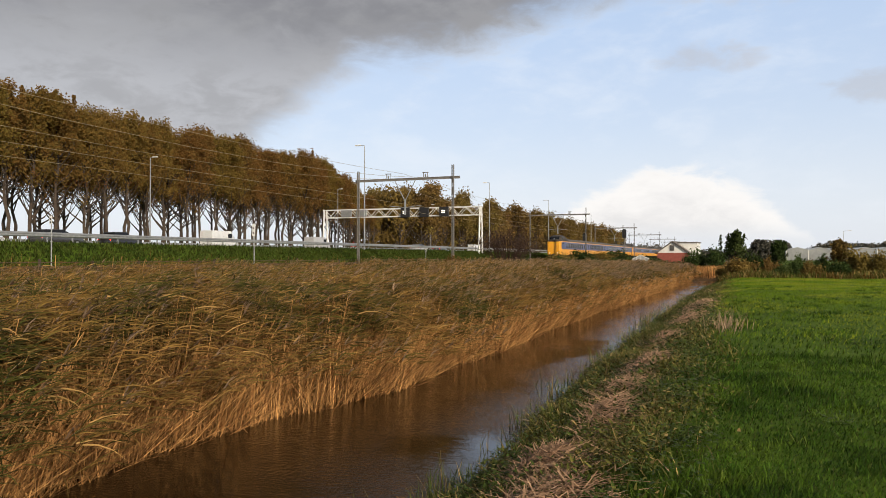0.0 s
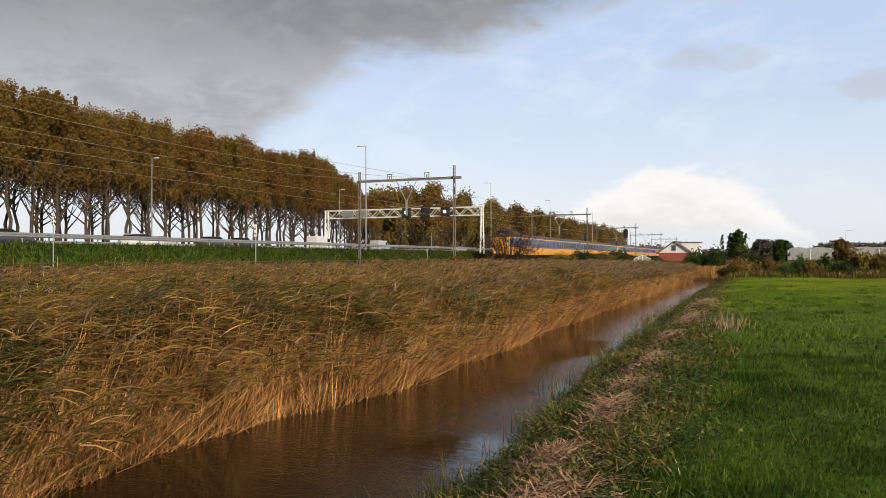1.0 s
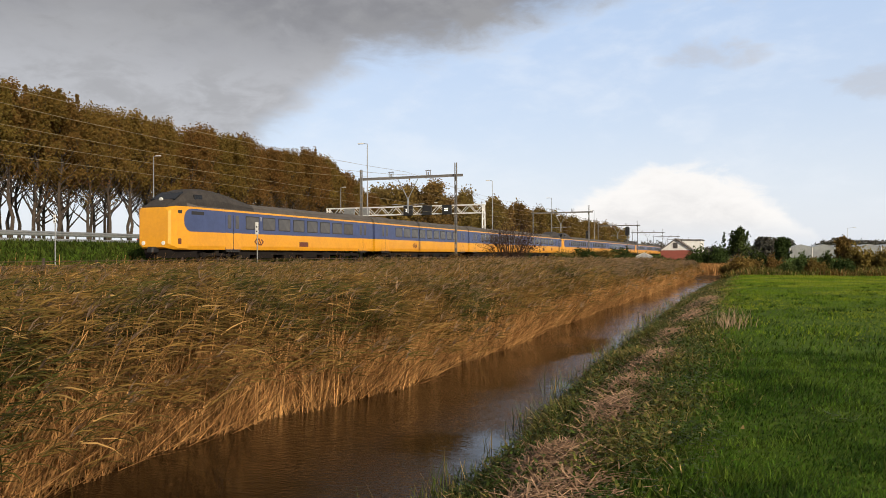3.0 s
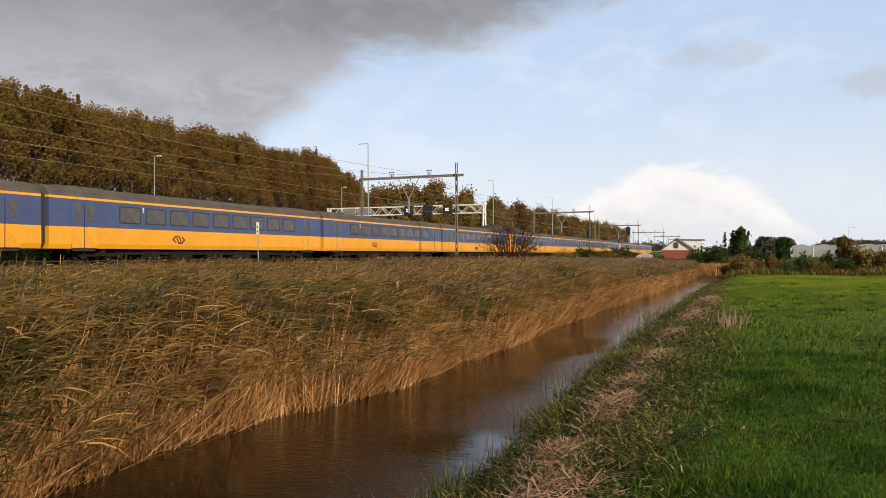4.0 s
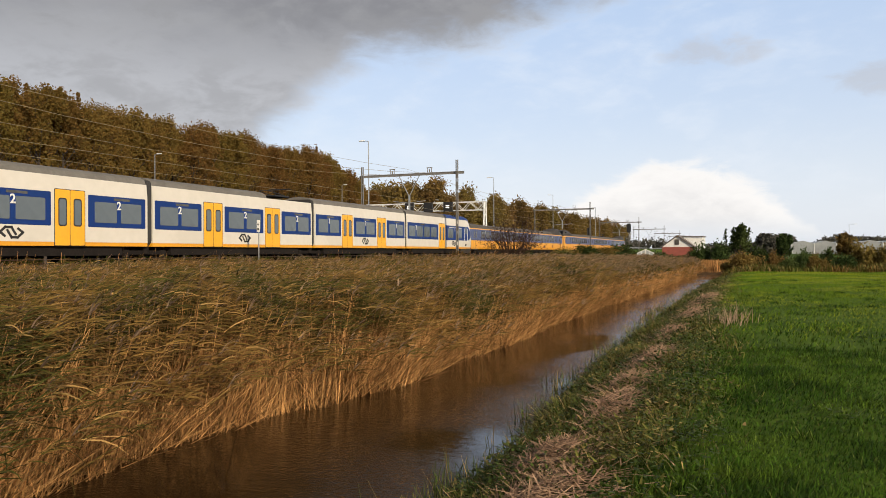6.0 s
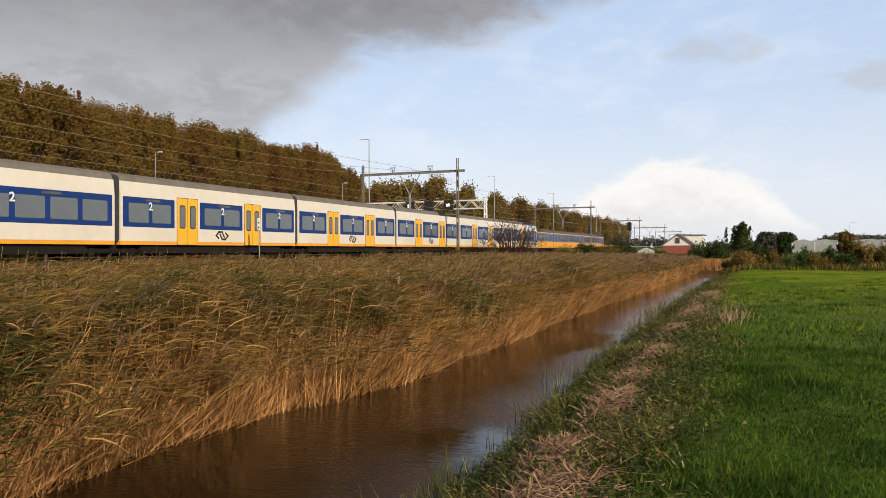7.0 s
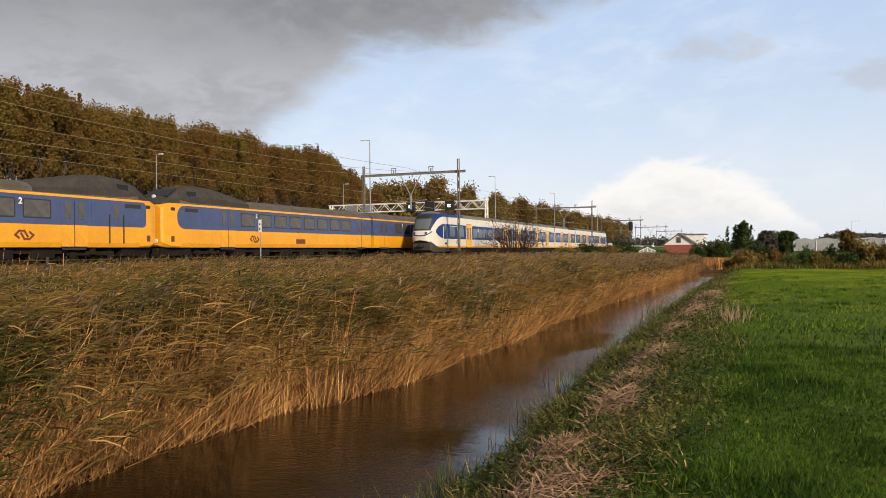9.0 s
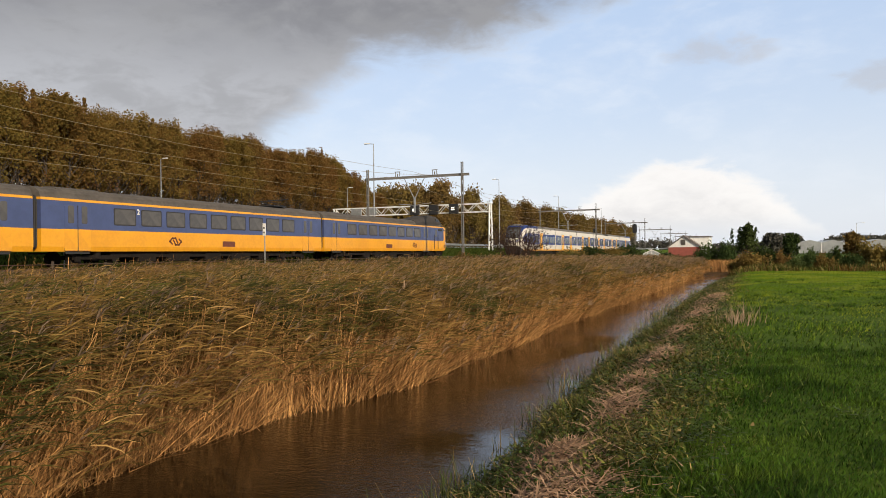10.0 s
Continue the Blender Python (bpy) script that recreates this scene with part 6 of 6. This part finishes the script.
def greenhouse():
    g = thing("garden_greenhouse", "small white-framed garden greenhouse behind the reeds", "greenhouse", at=pose(-13.9, 117, 0.1, 0, 0, 8))
    bm = bmesh.new()
    prism(bm, [(-1.2, 0), (1.2, 0), (1.2, 1.2), (0, 1.75), (-1.2, 1.2)], 0, 3.6)
    part("panes", bm, M["glasshouse"], g)
    for x in (-1.2, -0.6, 0, 0.6, 1.2):
        bm = bmesh.new()
        top = 1.78 - abs(x) / 1.2 * 0.55
        box(bm, (x, -0.03, top / 2), (0.09, 0.06, top))
        part("glazing_bar", bm, M["white_paint"], g)
    for s in (-1, 1):
        bm = bmesh.new()
        rod(bm, (s * 1.24, -0.05, 1.2), (0, -0.05, 1.78), 0.05)
        part("rafter", bm, M["white_paint"], g)


greenhouse()


def glasshouses():
    g = thing("glasshouse", "long pale horticultural glasshouse in the distance", "glasshouse", at=pose(58, 330, 0.2))
    bm = bmesh.new()
    for k in range(16):
        prism(bm, [(k * 8 - 40, 0), (k * 8 - 32, 0), (k * 8 - 32, 4.2), (k * 8 - 36, 5.3), (k * 8 - 40, 4.2)], 0, 60)
    part("glazing", bm, M["glasshouse"], g)
    for k in range(17):
        bm = bmesh.new()
        box(bm, (k * 8 - 40, -0.1, 2.1), (0.25, 0.2, 4.2))
        part("column", bm, M["white_paint"], g)


glasshouses()
street_lamp(27.9, 240, 9.0, 1.4)

# ---- cars ----
PAINTS = {}


def paint(name, c):
    if name not in PAINTS:
        PAINTS[name] = material(name + "_car_paint", c, 0.3, 0.2, color2=tuple(q * 0.85 for q in c), scale=1, fine=6, coat=0.5)
    return PAINTS[name]


def car(colour, c, style="hatch"):
    t = thing("car", f"{colour} {'panel van' if style == 'van' else 'passenger car'} driving on the motorway", "van" if style == "van" else "car", "motorway traffic")
    mt = paint(colour, c)
    if style == "van":
        t.scale = (0.88, 0.88, 0.88)
    L, W = (5.3, 1.9) if style == "van" else (4.4, 1.78)
    def sec(y, z0, z1, w):
        return [(-w / 2, y, z0), (w / 2, y, z0), (w / 2, y, z0 + (z1 - z0) * 0.6), (w / 2 * 0.94, y, z1), (-w / 2 * 0.94, y, z1), (-w / 2, y, z0 + (z1 - z0) * 0.6)]
    bm = bmesh.new()
    if style == "van":
        loft(bm, [sec(0, 0.35, 2.2, W * 0.96), sec(0.1, 0.3, 2.32, W), sec(3.7, 0.3, 2.32, W), sec(4.45, 0.3, 1.35, W), sec(5.2, 0.35, 1.05, W * 0.94), sec(5.3, 0.45, 0.9, W * 0.85)])
    else:
        loft(bm, [sec(0, 0.42, 0.85, W * 0.9), sec(0.12, 0.3, 0.98, W * 0.97), sec(1.0, 0.25, 1.0, W), sec(3.0, 0.25, 0.98, W), sec(4.1, 0.28, 0.8, W * 0.96), sec(4.4, 0.4, 0.66, W * 0.84)])
    part("body", bm, mt, t, "", style != "van")
    if style != "van":
        bm = bmesh.new()
        h = 1.62 if style == "suv" else 1.46
        back = 0.25 if style != "sedan" else 0.8
        def cab_sec(y, z1, w):
            return [(-w / 2, y, 0.9), (w / 2, y, 0.9), (w / 2 * 0.86, y, z1), (-w / 2 * 0.86, y, z1)]
        loft(bm, [cab_sec(back, 0.98, W * 0.9), cab_sec(back + 0.45, h - 0.06, W * 0.94), cab_sec(2.2, h - 0.01, W * 0.95), cab_sec(3.3, 0.97, W * 0.9)])
        part("glazed_cabin", bm, M["car_glass"], t, "dark glazed cabin")
        bm = bmesh.new()
        loft(bm, [[(-W * 0.40, back + 0.42, h - 0.07), (W * 0.40, back + 0.42, h - 0.07), (W * 0.38, back + 0.45, h), (-W * 0.38, back + 0.45, h)], [(-W * 0.40, 2.3, h - 0.05), (W * 0.40, 2.3, h - 0.05), (W * 0.38, 2.25, h + 0.02), (-W * 0.38, 2.25, h + 0.02)]])
        part("roof", bm, mt, t)
    else:
        bm = bmesh.new()
        loft(bm, [[(-W * 0.43, 3.8, 2.2), (W * 0.43, 3.8, 2.2), (W * 0.46, 4.42, 1.42), (-W * 0.46, 4.42, 1.42)], [(-W * 0.43, 3.84, 2.22), (W * 0.43, 3.84, 2.22), (W * 0.46, 4.46, 1.44), (-W * 0.46, 4.46, 1.44)]])
        part("windscreen", bm, M["car_glass"], t)
        for s in (-1, 1):
            bm = bmesh.new()
            box(bm, (s * W / 2, 3.45, 1.72), (0.03, 0.8, 0.55), 0.01)
            part("side_window", bm, M["car_glass"], t)
    for y in (0.85, L - 0.95):
        for s in (-1, 1):
            bm = bmesh.new()
            rod(bm, (s * (W / 2 - 0.2), y, 0.32), (s * (W / 2 + 0.01), y, 0.32), 0.32, n=14)
            w = part("wheel", bm, M["black"], t)
            bm = bmesh.new()
            rod(bm, (s * (W / 2), y, 0.32), (s * (W / 2 + 0.02), y, 0.32), 0.2, n=10)
            part("rim", bm, M["galv"], w)
    for s in (-1, 1):
        bm = bmesh.new()
        box(bm, (s * W * 0.40, 0.06, 0.8), (0.22, 0.10, 0.2), 0.02)
        part("tail_light", bm, M["tail"], t)
        bm = bmesh.new()
        box(bm, (s * W * 0.36, L - 0.16, 0.68), (0.3, 0.14, 0.14), 0.02)
        part("headlight", bm, M["white_paint"], t)
    return t


# lane, distance along the road at the start, metres a second
TRAFFIC = []
for colour, c, style, lane, y0, v in (
        ("white", (0.75, 0.75, 0.74), "van", -45.2, 57.0, 17.8), ("dark_grey", (0.06, 0.06, 0.065), "hatch", -45.2, 39.2, 17.0), ("black", (0.02, 0.02, 0.024), "suv", -48.6, 48.5, 16.5),
        ("silver", (0.48, 0.48, 0.49), "van", -48.6, 80.0, 17.0), ("white", (0.75, 0.75, 0.74), "hatch", -45.2, 30.5, 16.6), ("silver", (0.48, 0.48, 0.49), "hatch", -48.6, 35.5, 17.4),
        ("dark_grey", (0.06, 0.06, 0.065), "sedan", -45.2, 18.6, 16.4), ("blue_grey", (0.09, 0.11, 0.14), "suv", -48.6, 14.4, 16.2), ("black", (0.02, 0.02, 0.024), "van", -45.2, 12.2, 16.2),
        ("dark_grey", (0.06, 0.06, 0.065), "sedan", -48.6, 3.2, 16.4), ("black", (0.02, 0.02, 0.024), "hatch", -45.2, 0.6, 16.3), ("white", (0.75, 0.75, 0.74), "van", -48.6, 139.0, 17.0),
        ("silver", (0.48, 0.48, 0.49), "hatch", -45.2, 104.0, 17.0), ("dark_grey", (0.06, 0.06, 0.065), "hatch", -48.6, 121.0, 17.0), ("white", (0.75, 0.75, 0.74), "hatch", -45.2, 205.0, 17.0)):
    TRAFFIC.append((car(colour, c, style), lane * 1.18, y0 * 1.18, v * 1.18))     # the lanes lie well inside the hard shoulder


STEPS = [0.25 * k for k in range(41)]


def motions():
    """Everything that moves: both trains and the traffic."""
    for o, off, turned in IC_TRAIN:
        walk(o, [(t, pose(FAR, 54.1 + 36.0 * (2.5 - t) + off, RAIL, 0, 0, 180 if turned else 0)) for t in STEPS])
    for o, off, turned in SP_TRAIN:
        walk(o, [(t, pose(NEAR, 65.5 + 29.0 * (t - 5.5) - 100.54 + off, RAIL, 0, 0, 180 if turned else 0)) for t in STEPS])
    for i, o in enumerate(SWAYING):
        a, w = 0.9 * i, 3.1 + 0.37 * (i % 5)
        rows = []
        for t in STEPS:
            s = 0.022 * math.sin(w * t + a) + 0.012 * math.sin(1.9 * w * t + 2 * a)
            rows.append((t, pose(s * math.cos(REED_WIND), s * math.sin(REED_WIND), -0.25 * abs(s))))
        walk(o, rows)
    for o, lane, y0, v in TRAFFIC:
        walk(o, [(t, pose(lane, y0 + v * t - 2.2, 2.42)) for t in STEPS])


motions()
